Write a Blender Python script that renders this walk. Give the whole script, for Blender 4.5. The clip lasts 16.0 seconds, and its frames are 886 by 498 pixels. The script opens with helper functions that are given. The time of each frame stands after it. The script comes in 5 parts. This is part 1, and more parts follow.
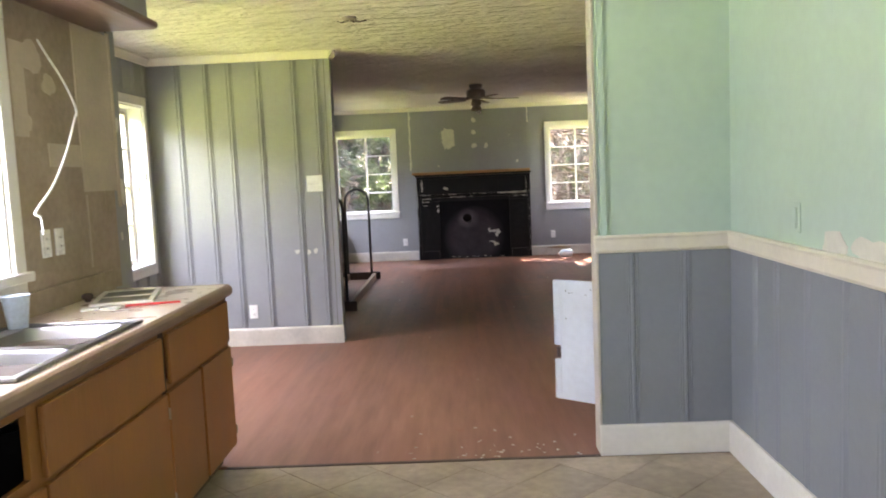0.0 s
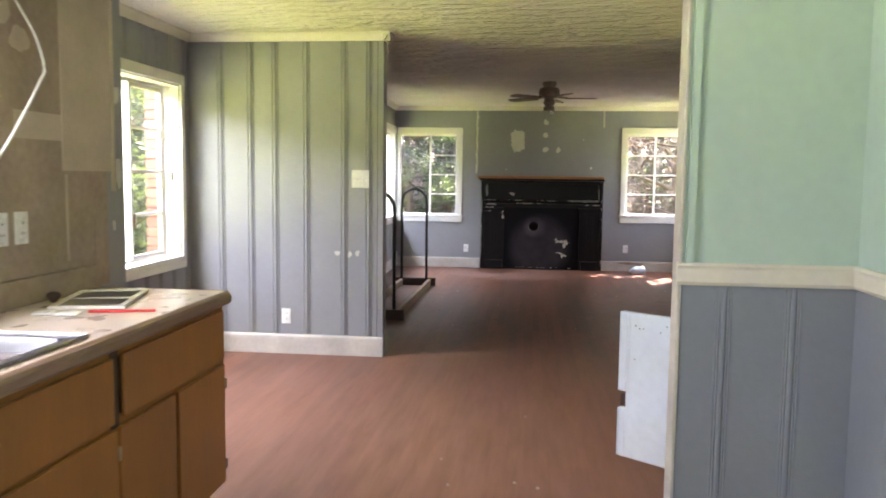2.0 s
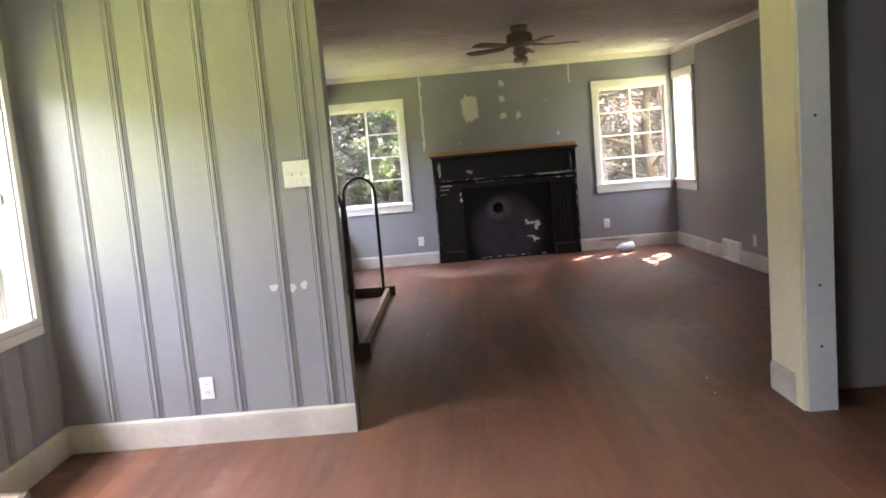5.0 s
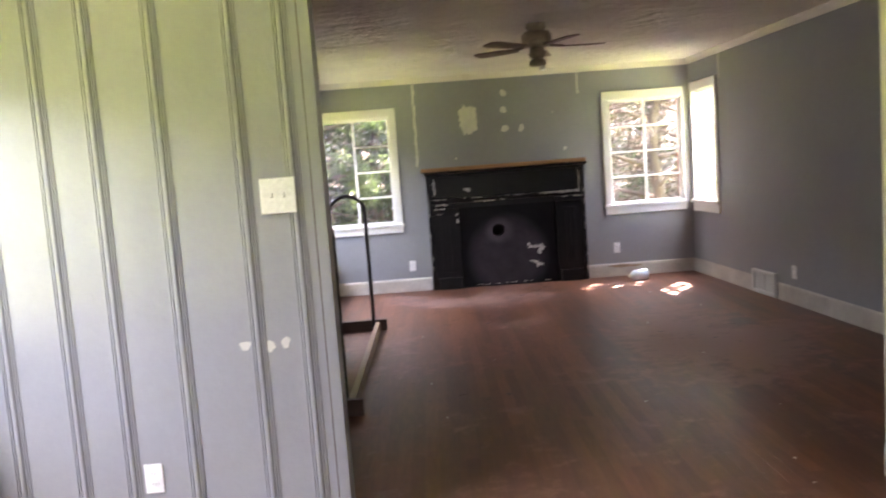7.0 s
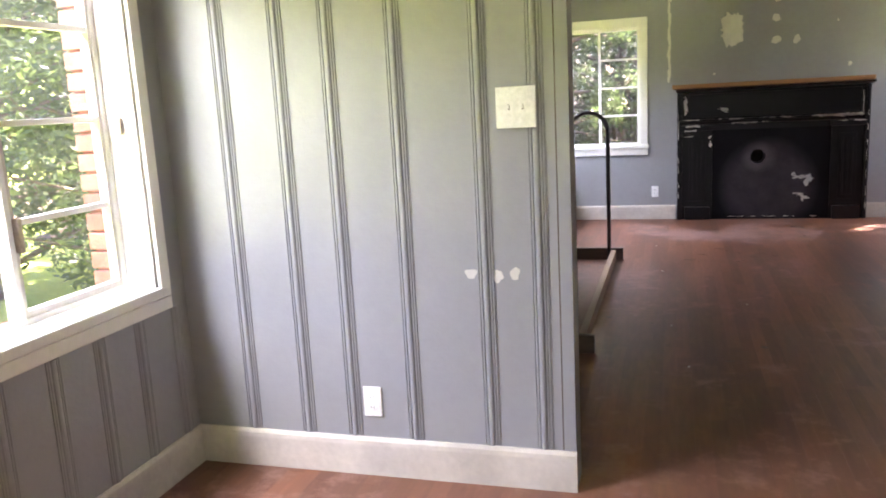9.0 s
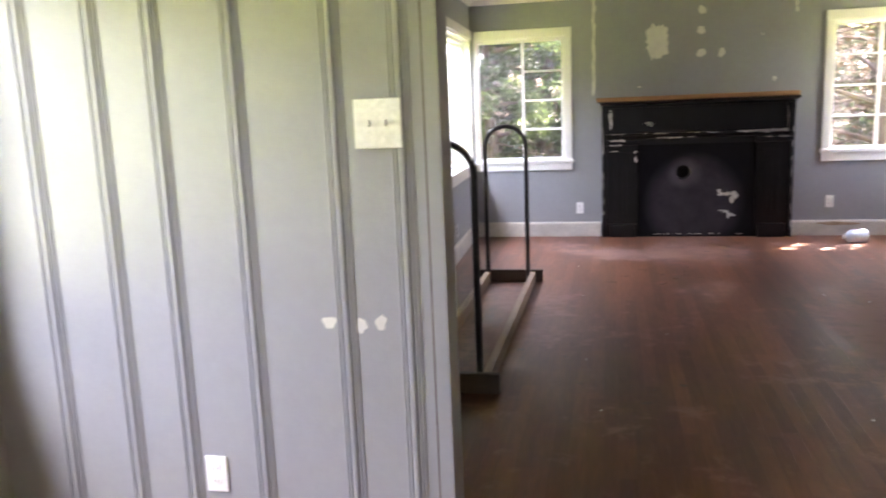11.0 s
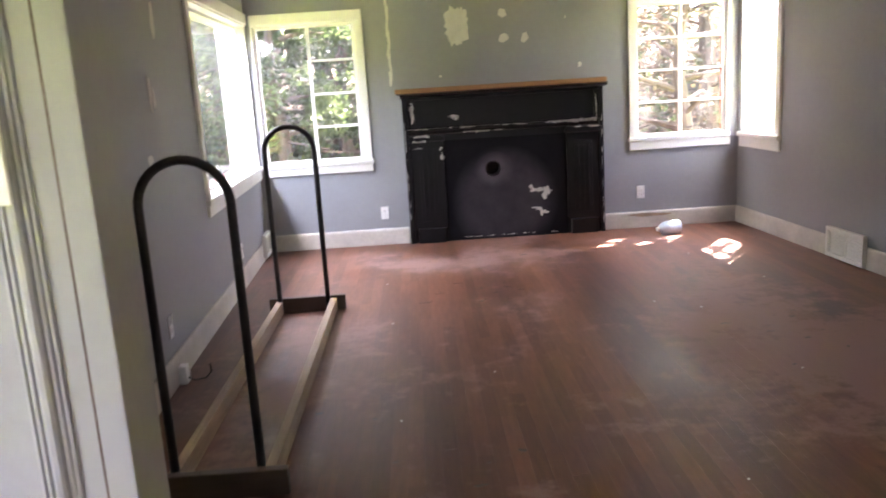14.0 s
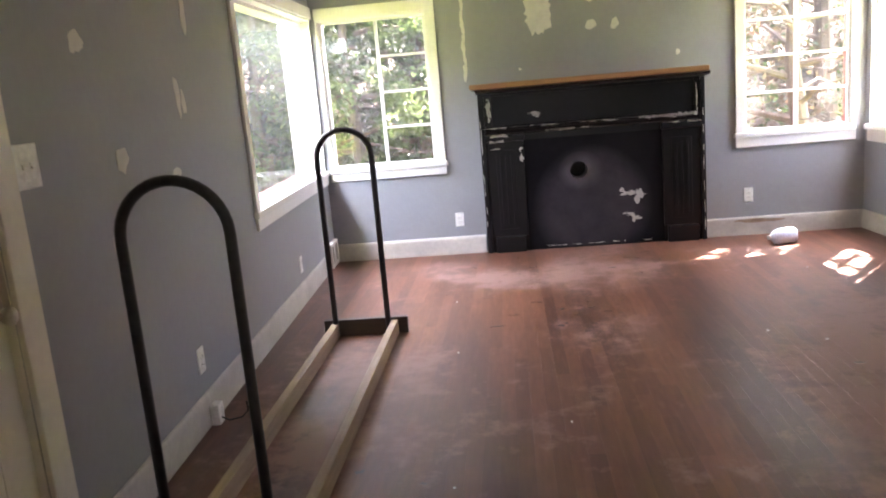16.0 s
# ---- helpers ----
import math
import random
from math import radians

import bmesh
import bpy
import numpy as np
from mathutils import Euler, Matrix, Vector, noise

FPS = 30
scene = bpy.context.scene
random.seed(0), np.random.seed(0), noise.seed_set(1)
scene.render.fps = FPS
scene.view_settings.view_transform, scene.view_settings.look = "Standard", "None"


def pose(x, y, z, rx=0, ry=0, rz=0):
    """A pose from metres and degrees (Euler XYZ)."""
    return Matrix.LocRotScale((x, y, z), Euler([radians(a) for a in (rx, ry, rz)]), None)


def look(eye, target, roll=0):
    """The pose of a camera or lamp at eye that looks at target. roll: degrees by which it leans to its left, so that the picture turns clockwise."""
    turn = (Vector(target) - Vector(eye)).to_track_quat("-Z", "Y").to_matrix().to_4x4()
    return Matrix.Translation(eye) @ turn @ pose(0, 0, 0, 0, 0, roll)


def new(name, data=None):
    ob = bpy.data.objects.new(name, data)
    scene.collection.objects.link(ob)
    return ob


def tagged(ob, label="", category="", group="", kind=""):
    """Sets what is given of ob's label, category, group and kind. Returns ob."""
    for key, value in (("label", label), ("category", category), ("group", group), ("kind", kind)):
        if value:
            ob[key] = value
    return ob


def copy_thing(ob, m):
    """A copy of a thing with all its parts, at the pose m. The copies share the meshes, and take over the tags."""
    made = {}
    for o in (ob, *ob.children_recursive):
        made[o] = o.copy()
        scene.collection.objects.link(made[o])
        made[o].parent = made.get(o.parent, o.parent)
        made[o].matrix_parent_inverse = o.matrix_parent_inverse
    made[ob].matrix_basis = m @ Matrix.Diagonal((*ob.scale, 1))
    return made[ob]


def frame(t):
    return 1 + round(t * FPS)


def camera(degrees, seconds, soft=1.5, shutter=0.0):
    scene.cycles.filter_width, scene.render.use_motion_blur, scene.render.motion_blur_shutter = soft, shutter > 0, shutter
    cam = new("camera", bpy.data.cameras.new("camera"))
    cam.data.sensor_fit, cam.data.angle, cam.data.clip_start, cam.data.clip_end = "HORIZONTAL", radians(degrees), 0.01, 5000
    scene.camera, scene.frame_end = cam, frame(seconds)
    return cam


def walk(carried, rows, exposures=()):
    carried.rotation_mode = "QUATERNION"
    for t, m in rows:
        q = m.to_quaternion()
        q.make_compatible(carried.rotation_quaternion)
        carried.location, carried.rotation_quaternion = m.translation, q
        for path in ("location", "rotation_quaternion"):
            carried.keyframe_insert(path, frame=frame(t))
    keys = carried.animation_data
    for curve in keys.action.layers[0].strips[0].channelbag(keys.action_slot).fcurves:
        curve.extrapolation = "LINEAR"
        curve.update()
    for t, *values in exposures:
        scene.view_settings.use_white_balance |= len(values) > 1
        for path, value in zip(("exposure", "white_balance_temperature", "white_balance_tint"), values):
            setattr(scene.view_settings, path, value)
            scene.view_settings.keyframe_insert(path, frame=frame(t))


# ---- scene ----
cam = camera(58.7, 16.0, soft=1.8, shutter=0.5)
EXPOSURES = [(0.0, 4.52, 6900, 25), (4.5, 4.56, 6850, 26), (7.0, 4.72, 6850, 28), (10.5, 4.74, 6800, 28), (12.5, 4.98, 6750, 29), (16.0, 5.32, 6800, 27)]
PATH = [
    (0, (0.406, 0.348, 1.406), (0.36, 2.338, 1.211), -2.5),
    (0.5, (0.433, 0.433, 1.406), (0.427, 2.42, 1.177), -2.4),
    (1, (0.491, 0.609, 1.381), (0.311, 2.592, 1.192), -3.0),
    (1.5, (0.543, 0.824, 1.383), (0.244, 2.793, 1.203), -0.7),
    (2, (0.492, 1.074, 1.38), (0.271, 3.054, 1.197), 0.7),
    (2.2, (0.414, 1.257, 1.372), (0.244, 3.243, 1.218), -0.4),
    (2.5, (0.401, 1.379, 1.407), (0.254, 3.37, 1.284), -1.4),
    (2.8, (0.330, 1.599, 1.366), (0.073, 3.577, 1.214), -3.8),
    (3, (0.339, 1.7, 1.384), (0.007, 3.669, 1.273), -2.2),
    (3.2, (0.294, 1.858, 1.362), (-0.128, 3.811, 1.274), -1.6),
    (3.5, (0.282, 2.023, 1.393), (-0.147, 3.97, 1.241), -1.5),
    (4, (0.139, 2.33, 1.397), (-0.134, 4.301, 1.194), -1.9),
    (4.5, (0.056, 2.643, 1.401), (0.01, 4.63, 1.175), -5.1),
    (4.7, (0.031, 2.778, 1.391), (-0.017, 4.762, 1.149), -5.0),
    (6.8, (-0.238, 3.864, 1.41), (-0.174, 5.855, 1.224), -4.7),
    (7, (-0.218, 3.943, 1.417), (-0.198, 5.932, 1.21), -4.2),
    (7.5, (-0.212, 4.068, 1.402), (-0.392, 6.038, 1.105), -3.7),
    (8, (-0.262, 4.2, 1.408), (-0.604, 6.134, 1.028), -4.3),
    (8.2, (-0.294, 4.247, 1.4), (-0.704, 6.164, 1.007), -3.6),
    (10.3, (-0.238, 4.559, 1.392), (-0.892, 6.42, 1.059), -3.4),
    (10.5, (-0.195, 4.675, 1.396), (-0.794, 6.549, 1.035), -1.5),
    (11, (-0.17, 4.836, 1.396), (-0.589, 6.758, 1.038), -2.3),
    (11.3, (-0.191, 4.922, 1.396), (-0.471, 6.870, 1.040), -2.7),
    (11.5, (-0.214, 5.035, 1.407), (-0.363, 6.996, 1.043), -3.0),
    (12, (-0.231, 5.202, 1.407), (-0.226, 7.17, 1.049), -3.6),
    (12.5, (-0.158, 5.353, 1.385), (-0.261, 7.307, 0.97), -3.9),
    (13, (-0.08, 5.501, 1.383), (-0.399, 7.428, 0.956), -5.0),
    (13.5, (-0.081, 5.621, 1.387), (-0.306, 7.563, 0.966), -4.5),
    (13.8, (-0.145, 5.735, 1.405), (-0.215, 7.69, 0.988), -4.0),
    (14, (-0.164, 5.817, 1.412), (-0.113, 7.775, 1.008), -3.6),
    (14.5, (-0.236, 5.959, 1.435), (-0.15, 7.92, 1.049), -4.35),
    (15, (-0.189, 6.089, 1.424), (-0.203, 8.05, 1.033), -4.95),
    (15.5, (-0.055, 6.272, 1.426), (-0.254, 8.231, 1.072), -4.65),
    (16, (-0.029, 6.442, 1.407), (-0.214, 8.392, 1.007), -4.95),
]
walk(cam, [(t, look(eye, aim, lean)) for t, eye, aim, lean in PATH], EXPOSURES)

# ---- light ----
world = bpy.data.worlds.new("sky")
scene.world = world
world.use_nodes = True
SUN_WAY = Vector((0.62 * 0.555, 0.78 * 0.555, 0.832)).normalized()
wn = world.node_tree.nodes
sky = wn.new("ShaderNodeTexSky")
sky.sky_type = "NISHITA"
sky.sun_disc = False
sky.sun_elevation = math.asin(SUN_WAY.z)
sky.sun_rotation = math.atan2(SUN_WAY.x, SUN_WAY.y)
wn["Background"].inputs["Strength"].default_value = 0.09
world.node_tree.links.new(sky.outputs[0], wn["Background"].inputs["Color"])
sun = new("sun", bpy.data.lights.new("sun", "SUN"))
sun.data.energy = 5.0
sun.data.angle = radians(0.53)
sun.data.color = (1.0, 0.95, 0.86)
sun.matrix_world = look(SUN_WAY * 30, (0, 0, 0))


def skylight(width, height, watts, eye, target, colour=(0.86, 0.93, 1.0)):
    """The open sky's light at a window."""
    a = new("window_skylight", bpy.data.lights.new("window_skylight", "AREA"))
    a.data.shape, a.data.size, a.data.size_y = "RECTANGLE", width, height
    a.data.energy, a.data.color = watts, colour
    a.matrix_world = look(eye, target)
    return a


skylight(1.25, 0.90, 2.5, (-1.46, 2.65, 1.57), (0, 2.65, 1.5))
# lamp in the unseen window added to the kitchen back wall
skylight(1.30, 1.10, 1.0, (0.5, -1.74, 1.5), (0.5, 0, 1.4))
skylight(0.70, 0.70, 3.0, (3.18, 12.66, 2.30), (2.48, 12.66, 1.60))
skylight(1.60, 0.70, 15.5, (-2.70, 5.45, 2.42), (-1.90, 5.45, 1.62))
skylight(1.85, 0.70, 13.0, (-2.10, 11.99, 2.44), (-1.30, 12.05, 1.74), (0.76, 0.87, 1.0))
skylight(0.80, 0.70, 3.2, (-1.07, 13.60, 2.44), (-1.07, 12.80, 1.64), (0.78, 0.88, 1.0))
skylight(0.80, 0.70, 2.6, (2.30, 13.60, 2.44), (2.30, 12.80, 1.64))

# ---- materials ----
def mat(name, base, rough=0.6, metal=0.0, dark=None, scale=6.0, amount=0.35, grain=60.0, grain_amount=0.12,
        bump=0.1, bump_scale=80.0, stretch=(1, 1, 1), island=0.0, spec=0.5, coat=0.0):
    """Base colour varied at two scales by noise, with fine relief."""
    m = bpy.data.materials.new(name)
    m.use_nodes = True
    n, l = m.node_tree.nodes, m.node_tree.links
    b = n["Principled BSDF"]
    b.inputs["Metallic"].default_value = metal
    b.inputs["Specular IOR Level"].default_value = spec
    b.inputs["Coat Weight"].default_value = coat
    geo = n.new("ShaderNodeNewGeometry")
    mp = n.new("ShaderNodeMapping")
    mp.inputs["Scale"].default_value = stretch
    l.new(geo.outputs["Position"], mp.inputs["Vector"])
    big, fine = n.new("ShaderNodeTexNoise"), n.new("ShaderNodeTexNoise")
    for t, sc, det in ((big, scale, 5.0), (fine, grain, 4.0)):
        t.inputs["Scale"].default_value, t.inputs["Detail"].default_value = sc, det
        l.new(mp.outputs[0], t.inputs["Vector"])
    ramp = n.new("ShaderNodeValToRGB")
    ramp.color_ramp.elements[0].position, ramp.color_ramp.elements[1].position = 0.32, 0.68
    ramp.color_ramp.elements[0].color = (*[c * (1 - amount) for c in base], 1) if dark is None else (*dark, 1)
    ramp.color_ramp.elements[1].color = (*base, 1)
    l.new(big.outputs["Fac"], ramp.inputs["Fac"])
    hsv = n.new("ShaderNodeHueSaturation")
    l.new(ramp.outputs[0], hsv.inputs["Color"])
    val = n.new("ShaderNodeMapRange")
    val.inputs["To Min"].default_value, val.inputs["To Max"].default_value = 1 - grain_amount * 2, 1 + grain_amount * 2
    l.new(fine.outputs["Fac"], val.inputs["Value"])
    out = val.outputs[0]
    if island:
        info = n.new("ShaderNodeObjectInfo")
        add = n.new("ShaderNodeMath")
        add.operation = "ADD"
        l.new(info.outputs["Random"], add.inputs[0])
        l.new(geo.outputs["Random Per Island"], add.inputs[1])
        frac = n.new("ShaderNodeMath")
        frac.operation = "FRACT"
        l.new(add.outputs[0], frac.inputs[0])
        r2 = n.new("ShaderNodeMapRange")
        r2.inputs["To Min"].default_value, r2.inputs["To Max"].default_value = 1 - island, 1 + island
        l.new(frac.outputs[0], r2.inputs["Value"])
        mul = n.new("ShaderNodeMath")
        mul.operation = "MULTIPLY"
        l.new(out, mul.inputs[0]), l.new(r2.outputs[0], mul.inputs[1])
        out = mul.outputs[0]
    l.new(out, hsv.inputs["Value"])
    l.new(hsv.outputs[0], b.inputs["Base Color"])
    rr = n.new("ShaderNodeMapRange")
    rr.inputs["To Min"].default_value, rr.inputs["To Max"].default_value = max(0.02, rough - 0.12), min(1, rough + 0.12)
    l.new(big.outputs["Fac"], rr.inputs["Value"]), l.new(rr.outputs[0], b.inputs["Roughness"])
    if bump:
        bt, bp = n.new("ShaderNodeTexNoise"), n.new("ShaderNodeBump")
        bt.inputs["Scale"].default_value, bt.inputs["Detail"].default_value = bump_scale, 5.0
        l.new(mp.outputs[0], bt.inputs["Vector"])
        bp.inputs["Strength"].default_value, bp.inputs["Distance"].default_value = bump, 0.01
        l.new(bt.outputs["Fac"], bp.inputs["Height"]), l.new(bp.outputs[0], b.inputs["Normal"])
    return m


GREY = mat("grey_wall_paint", (0.30, 0.31, 0.325), 0.5, scale=1.3, amount=0.12, grain=25, grain_amount=0.03, bump=0.12, bump_scale=45)
WAINSCOT = mat("slate_wainscot_paint", (0.25, 0.275, 0.31), 0.4, scale=1.5, amount=0.12, grain=25, grain_amount=0.03, bump=0.12, bump_scale=45)
MINT = mat("mint_wall_paint", (0.46, 0.60, 0.535), 0.5, scale=1.5, amount=0.10, grain=20, grain_amount=0.03, bump=0.12, bump_scale=40)
WHITE = mat("white_trim_paint", (0.80, 0.79, 0.76), 0.42, scale=3, amount=0.10, grain=30, grain_amount=0.04, bump=0.08, bump_scale=60)
CREAM = mat("cream_trim_paint", (0.76, 0.72, 0.63), 0.45, scale=3, amount=0.13, grain=30, grain_amount=0.04, bump=0.1, bump_scale=50)
SKIRT = mat("grimy_trim_paint", (0.60, 0.565, 0.51), 0.5, scale=4, amount=0.25, grain=35, grain_amount=0.07, bump=0.12, bump_scale=50)
POST = mat("yellowed_cream_paint", (0.84, 0.79, 0.60), 0.45, scale=2, amount=0.1, grain=30, grain_amount=0.04, bump=0.1, bump_scale=50)
# white paint with the sky's bluish light put into its colour
COOL = mat("sky_tinted_white_paint", (0.74, 0.81, 0.90), 0.4, scale=4, amount=0.08, grain=30, grain_amount=0.04, bump=0.06)
PLASTER = mat("spackle", (0.66, 0.65, 0.60), 0.9, scale=14, amount=0.10, grain_amount=0.03, bump=0.05)
BEIGE = mat("beige_panel", (0.54, 0.465, 0.37), 0.6, scale=4, amount=0.2, grain=40, grain_amount=0.05, bump=0.15)
TAN = mat("scarred_tan_wall", (0.40, 0.325, 0.25), 0.7, dark=(0.29, 0.23, 0.17), scale=3, grain=30, grain_amount=0.12, bump=0.35, bump_scale=30)
LAMINATE = mat("worn_counter_laminate", (0.62, 0.52, 0.45), 0.3, scale=7, amount=0.18, grain=90, grain_amount=0.06, bump=0.03)
EDGE = mat("counter_edge_wood", (0.31, 0.205, 0.15), 0.45, scale=8, amount=0.4, grain=50, grain_amount=0.1, bump=0.1, stretch=(1, 0.12, 1))
CABINET = mat("ochre_cabinet_wood", (0.35, 0.15, 0.038), 0.36, scale=4, amount=0.25, grain=70, grain_amount=0.06, bump=0.06, stretch=(1, 1, 0.15))
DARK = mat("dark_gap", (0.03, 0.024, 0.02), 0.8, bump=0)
STEEL = mat("brushed_steel", (0.42, 0.42, 0.44), 0.34, metal=1.0, scale=12, amount=0.15, grain=200, grain_amount=0.05, bump=0.02)
CHROME = mat("tarnished_metal", (0.5, 0.48, 0.45), 0.3, metal=1.0, scale=20, amount=0.3, bump=0.02)
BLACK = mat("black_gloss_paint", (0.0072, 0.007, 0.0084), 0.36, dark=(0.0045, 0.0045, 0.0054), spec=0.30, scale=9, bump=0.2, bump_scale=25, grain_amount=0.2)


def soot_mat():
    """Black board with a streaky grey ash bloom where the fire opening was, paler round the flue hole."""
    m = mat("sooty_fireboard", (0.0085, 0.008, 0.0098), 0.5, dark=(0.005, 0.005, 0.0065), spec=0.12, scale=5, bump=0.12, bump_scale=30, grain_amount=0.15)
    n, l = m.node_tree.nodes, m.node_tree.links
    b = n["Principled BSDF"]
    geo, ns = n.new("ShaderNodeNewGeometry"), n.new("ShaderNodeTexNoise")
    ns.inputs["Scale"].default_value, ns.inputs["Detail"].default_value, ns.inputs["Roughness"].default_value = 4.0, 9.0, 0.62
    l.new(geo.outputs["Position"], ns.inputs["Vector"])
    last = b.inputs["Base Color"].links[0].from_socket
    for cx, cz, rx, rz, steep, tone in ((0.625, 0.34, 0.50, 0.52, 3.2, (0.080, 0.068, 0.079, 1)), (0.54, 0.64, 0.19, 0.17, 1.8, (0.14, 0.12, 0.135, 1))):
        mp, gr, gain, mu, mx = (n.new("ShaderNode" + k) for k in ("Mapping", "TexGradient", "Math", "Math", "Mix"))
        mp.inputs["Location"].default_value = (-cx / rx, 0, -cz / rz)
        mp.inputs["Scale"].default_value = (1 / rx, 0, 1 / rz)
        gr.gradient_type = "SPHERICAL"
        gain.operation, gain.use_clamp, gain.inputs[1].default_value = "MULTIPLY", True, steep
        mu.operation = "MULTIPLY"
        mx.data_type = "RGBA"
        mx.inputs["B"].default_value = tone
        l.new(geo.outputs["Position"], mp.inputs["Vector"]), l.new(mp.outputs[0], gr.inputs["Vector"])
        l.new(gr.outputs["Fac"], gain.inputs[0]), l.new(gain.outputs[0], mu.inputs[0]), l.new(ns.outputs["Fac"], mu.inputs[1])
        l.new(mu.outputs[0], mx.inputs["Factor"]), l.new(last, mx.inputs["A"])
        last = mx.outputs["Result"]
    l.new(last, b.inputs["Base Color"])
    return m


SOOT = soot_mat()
MANTEL = mat("bare_mantel_wood", (0.47, 0.245, 0.11), 0.5, scale=9, amount=0.35, grain=60, grain_amount=0.12, bump=0.15, stretch=(0.1, 1, 1))
IRON = mat("black_iron_pipe", (0.022, 0.02, 0.02), 0.42, metal=0.0, scale=30, amount=0.4, bump=0.1)
RAIL = mat("weathered_timber", (0.43, 0.31, 0.21), 0.65, scale=10, amount=0.4, grain=60, grain_amount=0.15, bump=0.25, stretch=(1, 0.1, 1))
BROWN = mat("dark_stained_timber", (0.085, 0.055, 0.042), 0.5, scale=10, amount=0.4, grain=60, grain_amount=0.15, bump=0.2, stretch=(0.1, 1, 1))
PLATE = mat("white_plastic", (0.82, 0.825, 0.82), 0.3, scale=20, amount=0.06, bump=0)
JUG = mat("translucent_plastic", (0.62, 0.74, 0.90), 0.35, scale=9, amount=0.08, bump=0.02)
RED = mat("red_plastic", (0.72, 0.06, 0.06), 0.35, scale=20, amount=0.1, bump=0)
FANWOOD = mat("fan_blade_wood", (0.23, 0.15, 0.105), 0.4, scale=9, amount=0.4, bump=0.05)
BRASS = mat("aged_bronze", (0.40, 0.33, 0.26), 0.5, metal=0.15, scale=15, amount=0.4, bump=0.02)
BRICK = mat("red_brick", (0.31, 0.105, 0.075), 0.85, dark=(0.21, 0.07, 0.05), scale=12, grain=90, grain_amount=0.2, bump=0.5, island=0.25)
MORTAR = mat("mortar", (0.42, 0.39, 0.35), 0.9, scale=20, bump=0.4)
SHINGLE = mat("roof_shingle", (0.10, 0.095, 0.09), 0.9, scale=6, bump=0.4)
GRASS = mat("lawn", (0.35, 0.42, 0.08), 0.9, dark=(0.25, 0.31, 0.06), scale=1.2, grain=25, grain_amount=0.25, bump=0.8, bump_scale=30)
LITTER = mat("leaf_litter", (0.12, 0.082, 0.055), 0.95, dark=(0.06, 0.04, 0.028), scale=2.5, grain=18, grain_amount=0.3, bump=0.8, bump_scale=20)
BARK = mat("bark", (0.13, 0.10, 0.075), 0.9, scale=8, amount=0.5, grain=30, grain_amount=0.2, bump=0.8, bump_scale=20, stretch=(1, 1, 0.2))
LINO = mat("worn_linoleum", (0.44, 0.365, 0.285), 0.42, dark=(0.30, 0.24, 0.18), scale=3.2, grain=22, grain_amount=0.16, bump=0.08, island=0.10)
JOINT = mat("grimy_tile_joint", (0.24, 0.195, 0.15), 0.8, scale=5, grain=30, grain_amount=0.15, bump=0.1)


def leaf_mat(name, base, glow):
    m = mat(name, base, 0.5, scale=1.5, amount=0.35, grain=8, grain_amount=0.15, bump=0, island=0.4)
    n, l = m.node_tree.nodes, m.node_tree.links
    tr, mix = n.new("ShaderNodeBsdfTranslucent"), n.new("ShaderNodeMixShader")
    tr.inputs["Color"].default_value = (*glow, 1)
    mix.inputs["Fac"].default_value = 0.4
    l.new(n["Principled BSDF"].outputs[0], mix.inputs[1]), l.new(tr.outputs[0], mix.inputs[2])
    l.new(mix.outputs[0], n["Material Output"].inputs["Surface"])
    return m


SPRIG = leaf_mat("sunlit_fir_sprigs", (0.085, 0.12, 0.045), (0.11, 0.17, 0.06))
LEAF = leaf_mat("broad_leaf", (0.055, 0.085, 0.03), (0.10, 0.155, 0.045))
NEEDLE = leaf_mat("conifer_needles", (0.042, 0.062, 0.026), (0.05, 0.085, 0.03))
DRY = leaf_mat("dry_foliage", (0.11, 0.075, 0.05), (0.09, 0.06, 0.035))


